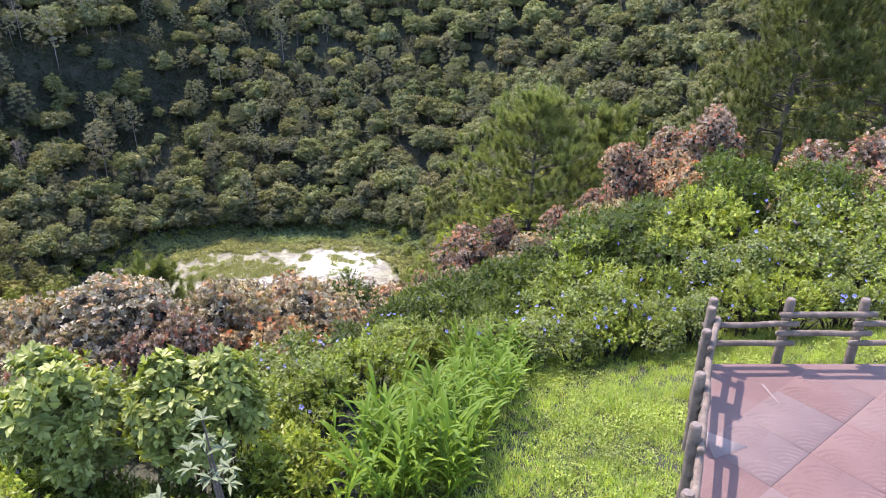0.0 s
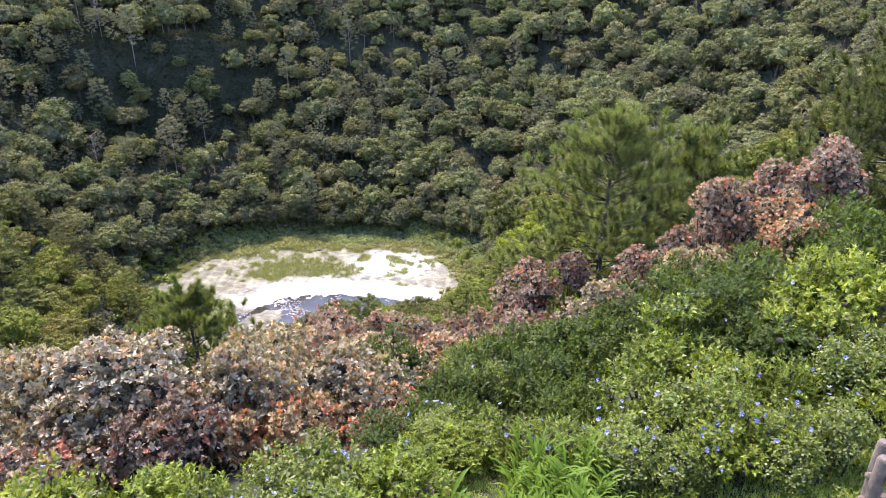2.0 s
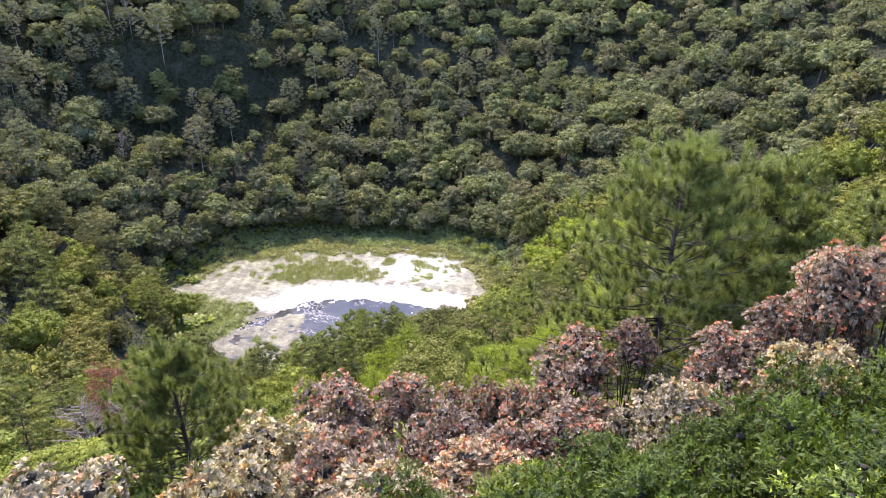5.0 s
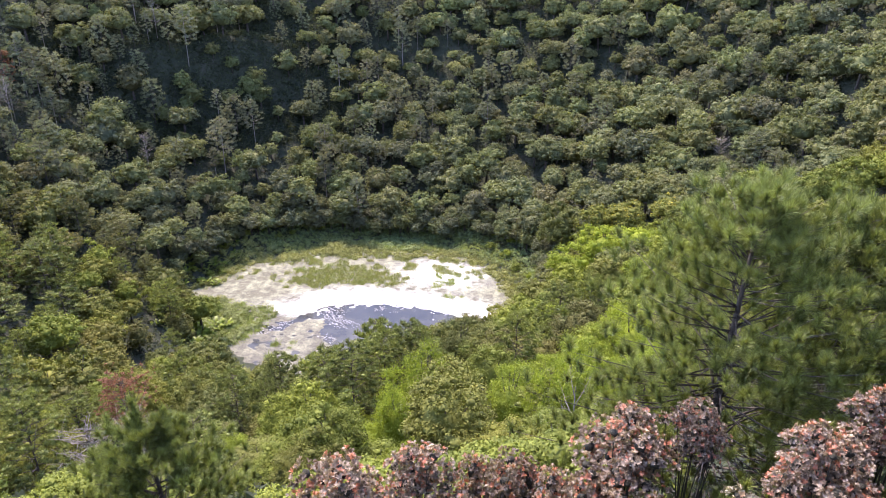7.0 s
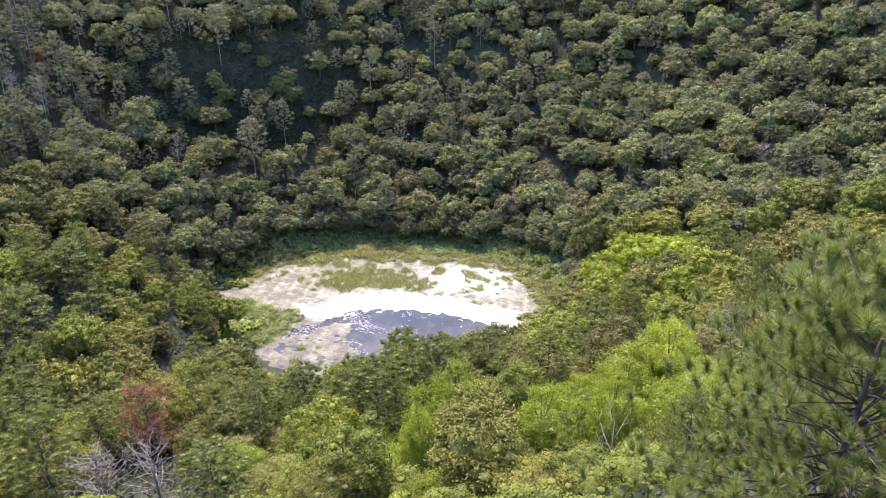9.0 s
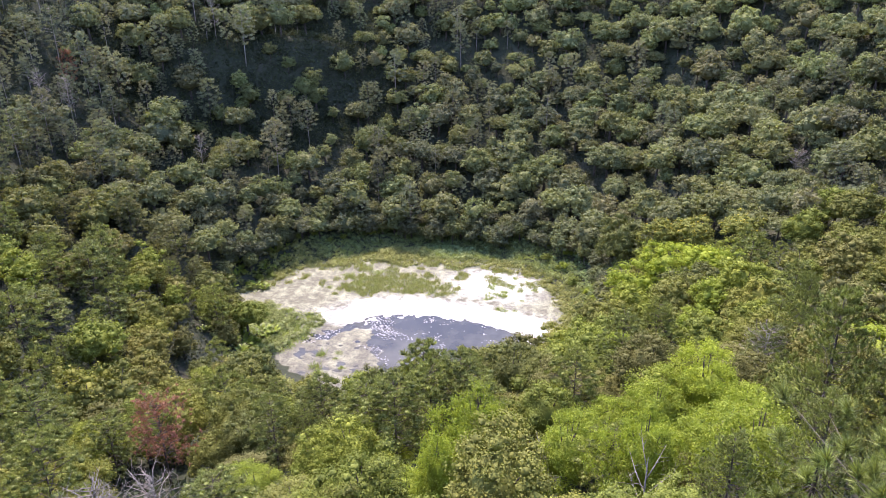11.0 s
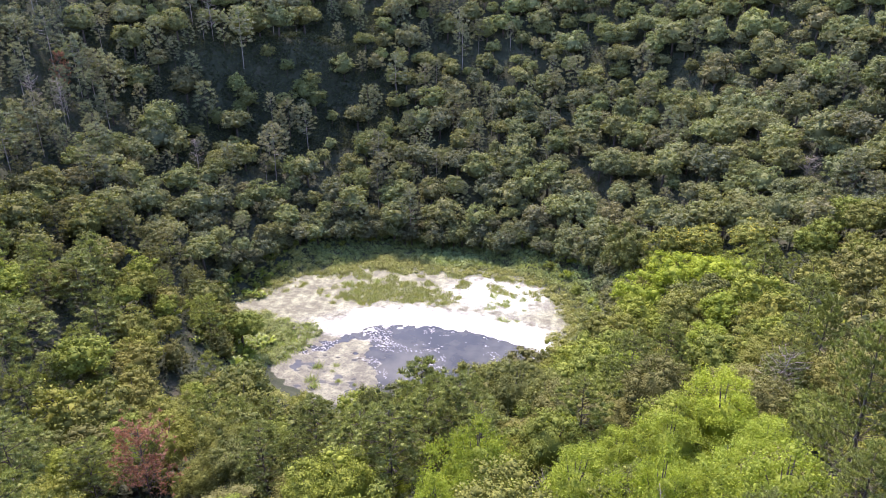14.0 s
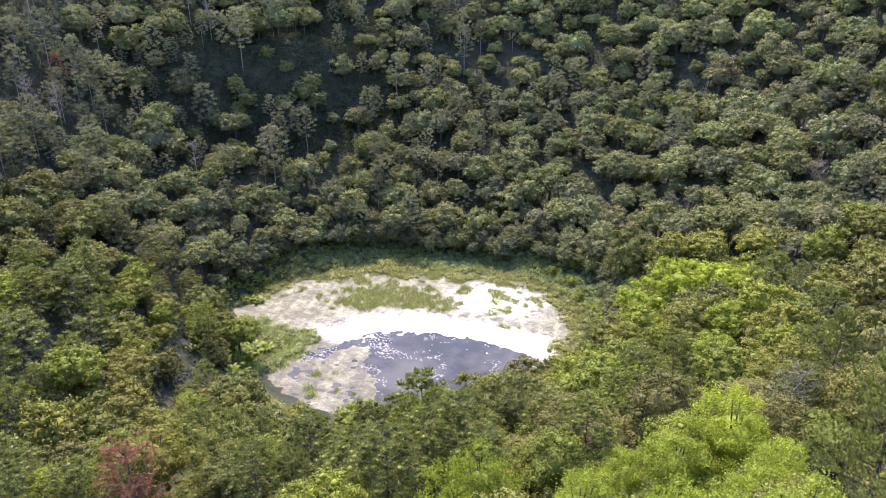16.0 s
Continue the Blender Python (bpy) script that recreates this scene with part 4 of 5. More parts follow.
def add_shrub(key, k, x, y, top, radius, turn=0.0, label=None):
    """A shrub of one of the kinds below, its top at that height above the terrace."""
    kinds = {
        "bronze": ("bronze_shrub", "bushy shrub with bronze-red rosettes of leathery leaves", "bronze", "rosette", 1.1, 40, 56, 0.08),
        "grey_bronze": ("bronze_shrub", "dense shrub with greyish bronze leathery leaf rosettes", "grey_bronze", "rosette", 1.1, 40, 56, 0.082),
        "shrub": ("leafy_shrub", "dense green small-leaved shrub on the crater rim", "shrub", "sprig", 1.05, 26, 60, 0.08),
        "dark": ("leafy_shrub", "dense dark green small-leaved shrub on the rim", "shrub_dark", "sprig", 1.05, 26, 60, 0.08),
        "bright": ("leafy_shrub", "bright yellow-green small-leaved shrub on the rim", "shrub_bright", "sprig", 0.85, 26, 60, 0.08),
        "vine": ("vine_thicket", "shrub overgrown with pale-leaved vine bearing blue flowers", "shrub", "vine", 1.0, 24, 58, 0.075),
        "rosette": ("broadleaf_bush", "green bush with large glossy leaves in rosettes", "rosette", "rosette", 0.6, 34, 62, 0.15),
    }
    name, lab, mat, form, rad, cnt, dens, size = kinds[key]
    base = min(float(ground(x, y)), top - 0.9 * radius)
    s = radius / rad
    ratio = (top - base) / radius
    step = min((0.8, 1.2, 1.8, 2.6, 3.8, 5.5, 8.0, 11.0), key=lambda q: abs(math.log(q / ratio)))
    far_off = y > 16.5
    if far_off:
        dens, size = dens * 0.85, size * 1.05
    kk = (key, k % 2, step, far_off)
    m = Matrix.Translation((x, y, base)) @ Matrix.Rotation(turn, 4, "Z") @ Matrix.Diagonal((s, s, s * ratio / step, 1))
    if kk not in SHRUBS:
        wood, fol, vine = shrub(hash_seed(key) + k % 2 + int(step * 10), rad, rad * step, form, cnt, dens, size, 0.44 if key == "rosette" else 0.33)
        ob = as_thing(name, label or lab, "shrub", "shrubs on the crater rim", wood, fol, TWIG_SHADE, LEAVES[mat], "foliage", "branchwork")
        if vine:
            part("vine", vine, LEAVES["vine"], ob, "pale heart-shaped vine leaves")
        ob.matrix_basis = m
        SHRUBS[kk] = ob
    else:
        first = SHRUBS[kk]
        ob = copy_thing(first, m @ Matrix.Diagonal((1 / first.scale[0], 1 / first.scale[1], 1 / first.scale[2], 1)))
        tagged(ob, label or lab)
    return ob


def hash_seed(key):
    return sum(ord(c) * (i + 3) for i, c in enumerate(key))


RIM = [
    # bronze thicket along the lip
    ("grey_bronze", -6.9, 10.6, 0.5, 1.2), ("grey_bronze", -5.6, 10.4, 0.85, 1.3), ("bronze", -6.2, 9.3, 0.35, 1.1), ("bronze", -4.6, 9.9, 0.55, 1.0),
    ("grey_bronze", -4.1, 11.3, 0.55, 1.2), ("bronze", -3.3, 10.6, 0.25, 1.0), ("grey_bronze", -2.6, 12.2, -0.15, 1.2), ("bronze", -1.9, 11.4, -0.15, 0.9),
    ("grey_bronze", -8.3, 11.6, -0.2, 1.2), ("grey_bronze", -9.6, 12.8, -0.9, 1.3), ("grey_bronze", -6.8, 12.6, 0.0, 1.3), ("grey_bronze", -4.6, 13.3, -0.6, 1.3),
    ("grey_bronze", -2.6, 14.2, -1.0, 1.3), ("bronze", -3.6, 15.6, -1.6, 1.3), ("grey_bronze", -5.4, 16.6, -2.5, 1.4), ("bronze", -1.4, 16.2, -2.0, 1.2),
    ("bronze", -2.4, 19.0, -3.5, 1.2), ("bronze", -0.8, 18.0, -3.1, 1.1), ("bronze", 0.4, 18.3, -2.5, 1.0), ("grey_bronze", 2.2, 18.3, -2.1, 1.0),
    ("bronze", -5.4, 20.4, -3.8, 1.3), ("bronze", -2.0, 23.2, -5.4, 1.2), ("bronze", -3.9, 22.6, -5.4, 1.1), ("bronze", -0.2, 21.0, -3.5, 1.0),
    ("bronze", 0.6, 21.2, -2.7, 1.15), ("bronze", 1.95, 21.4, -2.1, 0.7), ("bronze", 0.9, 19.6, -3.1, 1.0), ("grey_bronze", 2.5, 16.9, -1.1, 1.0), ("grey_bronze", 4.4, 17.2, 0.2, 0.95), ("bronze", 6.0, 17.4, 0.8, 0.85), ("bronze", 3.6, 19.4, -1.2, 0.9),
    ("bronze", 5.6, 20.8, 0.4, 1.1), ("bronze", 4.9, 20.2, -1.1, 1.0), ("bronze", 6.4, 19.8, 1.3, 0.9), ("bronze", 7.3, 19.2, 1.95, 0.9), ("bronze", 3.6, 18.6, -1.7, 1.0),
    ("bronze", 9.6, 16.8, 1.75, 1.2), ("bronze", 11.2, 16.6, 1.9, 1.3), ("bronze", 10.5, 15.0, 1.6, 1.0), ("grey_bronze", 5.0, 18.0, -0.9, 1.0),
    ("bronze", 5.1, 18.7, 0.85, 0.75), ("bronze", 6.0, 18.4, 1.05, 0.7),
    # green shrubs between the thicket and the terrace
    ("dark", 0.2, 13.6, -0.7, 1.2), ("dark", 1.6, 14.2, -0.3, 1.2), ("dark", 2.8, 15.4, -0.5, 1.1), ("dark", -2.15, 13.6, -0.6, 0.75), ("vine", -0.2, 12.6, -0.55, 0.6), ("dark", 3.7, 16.2, 0.0, 1.1), ("dark", 1.2, 16.2, -1.7, 1.1),
    ("dark", 0.9, 12.2, -0.1, 1.0), ("dark", 3.4, 14.0, 0.9, 1.1), ("dark", 5.2, 16.0, 0.3, 1.0), ("dark", 7.0, 16.4, 1.2, 1.1),
    ("dark", -0.6, 11.9, -0.3, 0.9), ("dark", -1.0, 10.9, -0.1, 0.8), ("shrub", -0.4, 14.9, -1.5, 1.0),
    ("bright", 4.7, 12.4, 1.5, 0.85), ("bright", 5.6, 12.9, 1.65, 0.9), ("dark", 4.4, 13.6, 1.3, 1.0), ("dark", 6.5, 14.6, 1.8, 1.1), ("vine", 7.4, 13.4, 1.8, 1.2), ("vine", 8.6, 12.6, 1.7, 1.2), ("dark", 8.4, 14.8, 1.9, 1.1),
    ("shrub", 3.0, 12.2, 1.0, 1.0), ("shrub", 2.2, 11.3, 0.7, 0.9), ("dark", 4.2, 11.9, 1.2, 1.0), ("vine", 5.4, 11.7, 1.25, 1.0), ("vine", 6.6, 11.9, 1.4, 1.0), ("vine", 7.7, 11.6, 1.3, 0.9),
    ("vine", 1.6, 10.3, 0.5, 0.7), ("vine", 2.3, 10.1, 0.5, 0.6), ("bright", 3.0, 10.3, 0.6, 0.6), ("vine", 3.7, 10.5, 0.65, 0.65), ("vine", 4.5, 10.7, 0.75, 0.65), ("bright", 5.4, 10.9, 0.8, 0.6), ("shrub", 0.7, 10.3, 0.35, 0.6), ("vine", 2.9, 10.9, 0.9, 0.8), ("dark", 3.5, 12.9, 1.1, 0.9), ("vine", 9.8, 12.9, 1.7, 1.2), ("bright", 6.3, 11.0, 0.85, 0.65), ("vine", 7.2, 10.9, 0.85, 0.6), ("shrub", 8.2, 10.9, 0.85, 0.65), ("vine", 9.2, 11.2, 0.95, 0.7), ("shrub", 10.2, 14.0, 1.6, 1.1),
    # low plants in front of the thicket
    ("vine", -2.4, 9.2, 0.5, 0.9), ("shrub", -1.3, 9.3, 0.45, 0.8), ("shrub", -1.7, 8.2, 0.85, 0.7), ("vine", -2.7, 8.1, 0.65, 0.7), ("bright", -2.1, 6.9, 0.8, 0.65),
    ("bright", -3.3, 7.4, 0.7, 0.8), ("bright", -1.6, 6.0, 1.2, 0.75), ("bright", -1.25, 5.2, 1.0, 0.6), ("bright", -2.0, 5.0, 1.1, 0.6), ("bright", -4.6, 7.6, 0.75, 0.9), ("bright", -5.6, 8.2, 0.6, 0.9), ("shrub", -4.0, 8.7, 0.45, 0.8),
    ("bright", -2.7, 5.2, 1.0, 0.7), ("shrub", -1.6, 5.2, 0.75, 0.6), ("bright", -3.9, 4.4, 1.4, 0.8), ("bright", -4.9, 5.6, 1.2, 0.8), ("shrub", -0.9, 4.6, 0.6, 0.6),
    ("dark", -3.0, 5.3, 1.2, 0.6), ("dark", -2.2, 5.6, 1.1, 0.55), ("dark", -3.7, 5.3, 1.25, 0.6), ("dark", -4.5, 5.6, 1.2, 0.7), ("shrub", -3.2, 4.5, 1.3, 0.6), ("dark", -2.9, 4.8, 1.35, 0.6), ("bright", -2.35, 4.7, 1.5, 0.5), ("shrub", -2.45, 4.15, 1.3, 0.45), ("bright", -4.3, 4.9, 1.75, 0.6), ("rosette", -2.8, 6.0, 2.4, 0.52), ("rosette", -2.4, 6.2, 2.3, 0.45), ("rosette", -4.0, 5.9, 2.4, 0.55), ("rosette", -4.5, 6.3, 2.25, 0.55), ("rosette", -2.65, 5.75, 2.05, 0.4), ("rosette", -3.75, 5.7, 2.0, 0.42),
]
flower_pts = np.array([[math.cos(a) * r, math.sin(a) * r, z] for k in range(5) for a, r, z in ((k * 1.2566, 0.006, -0.015), (k * 1.2566 + 0.5, 0.036, 0.006), (k * 1.2566, 0.042, 0.012), (k * 1.2566 - 0.5, 0.036, 0.006))])
flower_mesh = mesh_data("flower", flower_pts, [np.arange(20).reshape(5, 4)], LEAVES["flower"])
frng = random.Random(9)
RIM_OBS = []
RIM = [(key, x * 0.93, y * 0.93, 6.35 - (6.35 - top) * 0.93, rad * 0.93) if "bronze" not in key and (10 < y < 11.3 and x > 0.5 or 8 < y < 9.6) else (key, x + 0.3, y - 0.3, top + 0.12, rad) if key == "bronze" and 5.5 < x < 7.5 else (key, x, y, top, rad) for key, x, y, top, rad in RIM]
RIM += [("shrub", 0.1, 10.1, 0.5, 0.55), ("bright", -0.5, 9.8, 0.5, 0.5), ("dark", -1.6, 9.8, 0.5, 0.55), ("vine", -0.9, 10.3, 0.35, 0.5), ("shrub", 3.9, 10.8, 1.05, 0.6), ("bright", 3.2, 11.1, 0.95, 0.6),
        ("vine", 4.7, 11.0, 1.2, 0.6), ("shrub", 0.7, 9.7, 0.5, 0.45), ("dark", 1.2, 10.9, 0.4, 0.6), ("vine", 5.5, 11.3, 1.3, 0.6), ("bright", 5.0, 13.2, 1.55, 0.6)]
for n, (key, x, y, top, rad) in enumerate(RIM):
    RIM_OBS.append(add_shrub(key, n, x, y, top + (0.22 * math.sin(n * 2.4) if "bronze" in key else 0.0), rad, frng.uniform(0, 6.28)))
for ob, (key, x, y, top, rad) in zip(RIM_OBS, RIM):
    if key == "vine" or (key in ("shrub", "bright") and frng.random() < 0.4):
        for q in range(9 if key == "vine" else 3):
            a, e = frng.uniform(0, 6.28), frng.uniform(0.1, 1.2)
            fl = new("flower", flower_mesh)
            fl.parent = ob
            tagged(fl, "blue funnel-shaped flower")
            s = ob.scale
            hh = top - ob.matrix_basis.translation.z
            px, py, pz = rad * 0.95 * math.cos(e) * math.cos(a), rad * 0.95 * math.cos(e) * math.sin(a), hh * (0.55 + 0.47 * math.sin(e))
            inv = Matrix.Diagonal((1 / s[0], 1 / s[1], 1 / s[2], 1))
            fl.matrix_basis = inv @ ob.matrix_basis.to_3x3().normalized().transposed().to_4x4() @ Matrix.Translation((px, py, pz)) @ Vector((math.cos(a), math.sin(a) - 0.6, 0.9)).to_track_quat("Z", "Y").to_matrix().to_4x4() @ Matrix.Scale(frng.uniform(0.55, 0.9), 4)

# silver-leaved plant
def silver_plant(seed, x, y, top):
    rng = np.random.default_rng(seed)
    base = float(ground(x, y))
    h = top - base
    th = tagged(new("silver_plant"), "tall weed with whorls of pale silvery pointed leaves", "plant", "silvery weeds")
    th.matrix_basis = Matrix.Translation((x, y, base))
    part("stem", tube([(0, 0, -0.2), (0.05, 0.02, h * 0.6), (0, 0, h)], [0.02, 0.014, 0.006], 5), BARK, th)
    leaves = []
    for lvl, c in ((0.0, (0, 0, h)), (0.22, (0.16, -0.1, h - 0.2)), (0.4, (-0.18, 0.06, h - 0.36)), (0.6, (0.1, 0.14, h - 0.6))):
        n = 12
        a = rng.uniform(0, 6.28, n)
        D = np.stack([np.cos(a), np.sin(a), rng.uniform(-0.1, 0.7, n)], 1)
        leaves.append(kites(np.tile(c, (n, 1)), D, np.tile([0, 0, 1.0], (n, 1)), rng.uniform(0.08, 0.14, n), 0.036, 0.1, 0.25))
    part("foliage", join(leaves), LEAVES["silver"], th)


for k, (x, y, top) in enumerate([(-1.85, 4.3, 2.95), (-1.75, 4.05, 2.6), (-2.15, 4.0, 2.45), (-1.5, 3.95, 2.35), (-2.0, 4.6, 2.5)]):
    silver_plant(200 + k, x, y, top)


# cane clump: stalks with long drooping leaves
def cane(seed, height):
    rng = np.random.default_rng(seed)
    lean = rng.normal(0, 0.22, 2)
    stem = tube([(0, 0, -0.1), (lean[0] * 0.4, lean[1] * 0.4, height * 0.55), (lean[0], lean[1], height)], [0.012, 0.01, 0.005], 4)
    out = []
    for k in range(13):
        u = 0.15 + 0.85 * k / 12
        p = np.array([lean[0] * u, lean[1] * u, height * u])
        a = k * 2.9 + rng.uniform(-0.5, 0.5)
        L, w = rng.uniform(0.36, 0.62), rng.uniform(0.018, 0.032)
        d, s = np.array([math.cos(a), math.sin(a), 0]), np.array([-math.sin(a), math.cos(a), 0])
        pts = []
        for t, ww in ((0, 0.3), (0.3, 1.0), (0.65, 0.85), (1.0, 0.0)):
            c = p + d * L * t * 0.66 + [0, 0, L * (1.05 * t - 0.6 * t * t)]
            pts += [c - s * w * ww, c + [0, 0, -w * 0.35 * ww], c + s * w * ww]
        f = []
        for q in range(3):
            f += [[q * 3, q * 3 + 1, q * 3 + 4, q * 3 + 3], [q * 3 + 1, q * 3 + 2, q * 3 + 5, q * 3 + 4]]
        out.append((np.array(pts), [np.array(f)]))
    return stem, join(out)


CANES = [cane(300 + s, 0.95) for s in range(5)]
cane_parts = [(mesh_data("stem", *st, LEAVES["cane"]), mesh_data("foliage", *lv, LEAVES["cane"])) for st, lv in CANES]
crng = random.Random(4)
for k in range(190):
    u, v = crng.uniform(0, 1), crng.uniform(-1, 1)
    x, y = -0.5 + 1.35 * u + v * (0.62 - 0.05 * u), 5.6 + 3.7 * u + crng.uniform(-0.3, 0.3)
    top = tagged(new("cane_plant"), "leafy cane stalk with long arching green leaves", "plant", "cane clump by the verge")
    s = crng.uniform(0.65, 1.05) * (1.0 - 0.3 * u)
    top.matrix_basis = Matrix.Translation((x, y, float(ground(x, y)))) @ Matrix.Rotation(crng.uniform(0, 6.28), 4, "Z") @ Matrix.Diagonal((s, s, s, 1))
    st, lv = cane_parts[k % 5]
    part("stem", st, None, top)
    part("foliage", lv, None, top)

# verge grass: tufts of many blades, with low weeds between
def off_terrace(x, y):
    u, v = x / TERRACE_SIZE, y / TERRACE_SIZE
    return (v > 9.5) | (u < 4.26 + (v - 9.5) * 0.41 + 0.1)


rng = np.random.default_rng(21)
tx, ty = rng.uniform(-0.8, 10, 11000), rng.uniform(3, 10.4, 11000)
rank = smooth_noise(tx, ty, 0.8, 2) + 0.5 * smooth_noise(tx, ty, 0.3, 7)
keep = off_terrace(tx, ty)
tx, ty, rank = tx[keep], ty[keep], rank[keep]
per = 26
tall = np.repeat(0.07 + 0.1 * np.clip(0.4 + rank, 0, 1.4) * (rng.random(len(tx)) < 0.5), per) * rng.uniform(0.5, 1.3, len(tx) * per)
turn = rng.uniform(0, 6.28, len(tx) * per)
lean = np.abs(rng.normal(0.6, 0.6, len(tx) * per))
out = np.stack([np.cos(turn), np.sin(turn), np.zeros_like(turn)], 1)
Q = np.repeat(np.stack([tx, ty, ground(tx, ty) - 0.015], 1), per, axis=0) + out * np.abs(rng.normal(0, 0.06, len(turn)))[:, None]
V1 = shards(Q, out * lean[:, None] + [0, 0, 1], out + rng.normal(0, 0.5, out.shape), tall * 1.2, 0.009)
tagged(new("verge_grass", mesh_data("verge_grass", *V1, LEAVES["grass"])), "tufted sunlit yellow-green grass beside the terrace", "grass", kind="stuff")
wx, wy = rng.uniform(-0.8, 10, 16000), rng.uniform(3.0, 10.4, 16000)
wsel = off_terrace(wx, wy) & (smooth_noise(wx, wy, 0.7, 9.0) + 0.4 * smooth_noise(wx, wy, 0.25, 3.0) > -0.12)
WP = np.stack([wx, wy, ground(wx, wy) + rng.uniform(0.02, 0.13, 16000)], 1)[wsel]
WP = np.repeat(WP, 6, axis=0) + rng.normal(0, 0.035, (len(WP) * 6, 3)) * [1, 1, 0.5]
WN = unit(rng.normal(0, 0.5, WP.shape) + [0, 0, 1])
tagged(new("verge_weed", mesh_data("verge_weed", *kites(WP, np.cross(WN, rng.normal(0, 1, WP.shape)), WN, rng.uniform(0.022, 0.055, len(WP)), 0.022), LEAVES["weed"])), "low leafy weeds scattered through the verge grass", "weeds", kind="stuff")


# ---- large pines on the slope just below the rim ----
for k, (x, y, top, spread, label) in enumerate([
        (3.3, 25.0, 0.45, 4.7, "large pine with feathery grey-green needle tufts below the rim"),
        (6.9, 27.5, -0.7, 3.4, "slender pine with soft needle tufts behind the large pine"),
        (12.2, 24.6, 5.4, 3.8, "tall pine with a dark trunk and long open limbs"),
        (16.5, 25.5, 6.0, 4.2, "tall dark pine with dense hanging needle tufts"),
        (-9.7, 20.7, -4.15, 2.49, "small bushy young pine among the bronze shrubs")]):
    base = float(ground(x, y))
    h = top - base
    small = spread < 2.5
    wood, crown = pine(80 + k, h, spread, 17 if not small else 11, 13 if not small else 12, 5, 210 if k in (0, 4) else 110, 0.31 if not small else 0.25, 0.0125 if k in (0, 4) else 0.024, 0.18 if not small else 0.12, 0.05, 9, True, 0.12, 0.53)
    ob = as_thing("pine_tree", label, "pine tree", "pines below the rim", wood, crown, BARK, LEAVES["dark_needle" if x > 10 else "near_needle"])
    ob.matrix_basis = Matrix.Translation((x, y, base))

# dead and bare trees
for k, (x, y, h, spread, mat, tw, label) in enumerate([
    (-49.5, 69.2, 13.0, 4.2, BARK, 'rust', 'dead conifer with rust-red withered needles'),
    (1.4, 53.7, 7.5, 3.2, PALE_BARK, 'snag', 'bare tree with a few pale forked branches'),
    (-6.4, 67.3, 5.6, 2.8, PALE_BARK, 'bare', 'leafless grey bushy tree'),
    (15.8, 89.8, 10.5, 3.4, PALE_BARK, 'bare', 'bare tree with pale grey branches'),
    (-30.0, 40.8, 7.0, 2.6, PALE_BARK, 'bare', 'leafless grey tree with fine twigs'),
    (-28.6, 44.0, 8.0, 2.6, PALE_BARK, 'bare', 'leafless grey tree with fine twigs'),
    (-152.8, 169.8, 14.0, 3.0, PALE_BARK, 'bare', 'tall bare grey tree on the steep wall'),
    (-148.7, 174.4, 14.0, 3.0, PALE_BARK, 'bare', 'tall bare grey tree on the steep wall'),
    (-131.9, 224.4, 14.0, 2.5, PALE_BARK, 'bare', 'tall bare grey tree on the steep wall'),
    (40.5, 194.5, 7.0, 3.5, PALE_BARK, 'bare', 'leafless grey tree with fine twigs'),
    (-119.4, 188.0, 11.0, 2.5, PALE_BARK, 'bare', 'tall bare grey tree on the steep wall'),
    (-157.7, 186.6, 12.0, 3.0, BARK, 'rust', 'dead conifer with rust-red withered needles'),
]):
    wood, twig = bare(90 + k, h, spread, 9 if tw == "snag" else 60)
    if tw == "rust":
        rng = np.random.default_rng(k)
        src = twig[0][rng.integers(0, len(twig[0]), 5200)]
        twig = join([twig, shards(src, rng.normal(0, 1, src.shape) - [0, 0, 0.4], rng.normal(0, 1, src.shape), 0.4, 0.09)])
    ob = as_thing("dead_tree", label, "dead tree", "dead trees on the slope", wood, twig, mat, LEAVES["rust"] if tw == "rust" else PALE_BARK, "branchwork")
    for ch in ob.children:
        if ch.name.startswith("branchwork"):
            tagged(ch, kind="stuff")
    ob.matrix_basis = place(x, y)


bush = [broadleaf(400 + s, 2.3, 1.7, 20, 40, 0.22, 0.8, (0.2, 0.34), 0.75, 0.3, -0.2, -0.3, 2) for s in range(2)]
bush_first = [as_thing("marsh_bush", "low leafy green bush at the edge of the marsh", "bush", "bushes round the marsh", *bush[s], BARK, LEAVES[("green", "lime")[s]], "foliage") for s in range(2)]
mrng = random.Random(55)
for k in range(80):
    a, r = radians(mrng.uniform(-115, 150)), mrng.uniform(41, 49)
    x, y = CX + r * math.sin(a), CY + r * math.cos(a)
    if float(inside(FLAT, x, y)) > -2:
        continue
    m = place(x, y, mrng.uniform(0.45, 1.1), mrng.uniform(0, 6.28))
    if k < 2:
        bush_first[k].matrix_basis = m
    else:
        first = bush_first[0 if mrng.random() < 0.75 else 1]
        copy_thing(first, m @ Matrix.Diagonal((1 / first.scale[0], 1 / first.scale[1], 1 / first.scale[2], 1)))


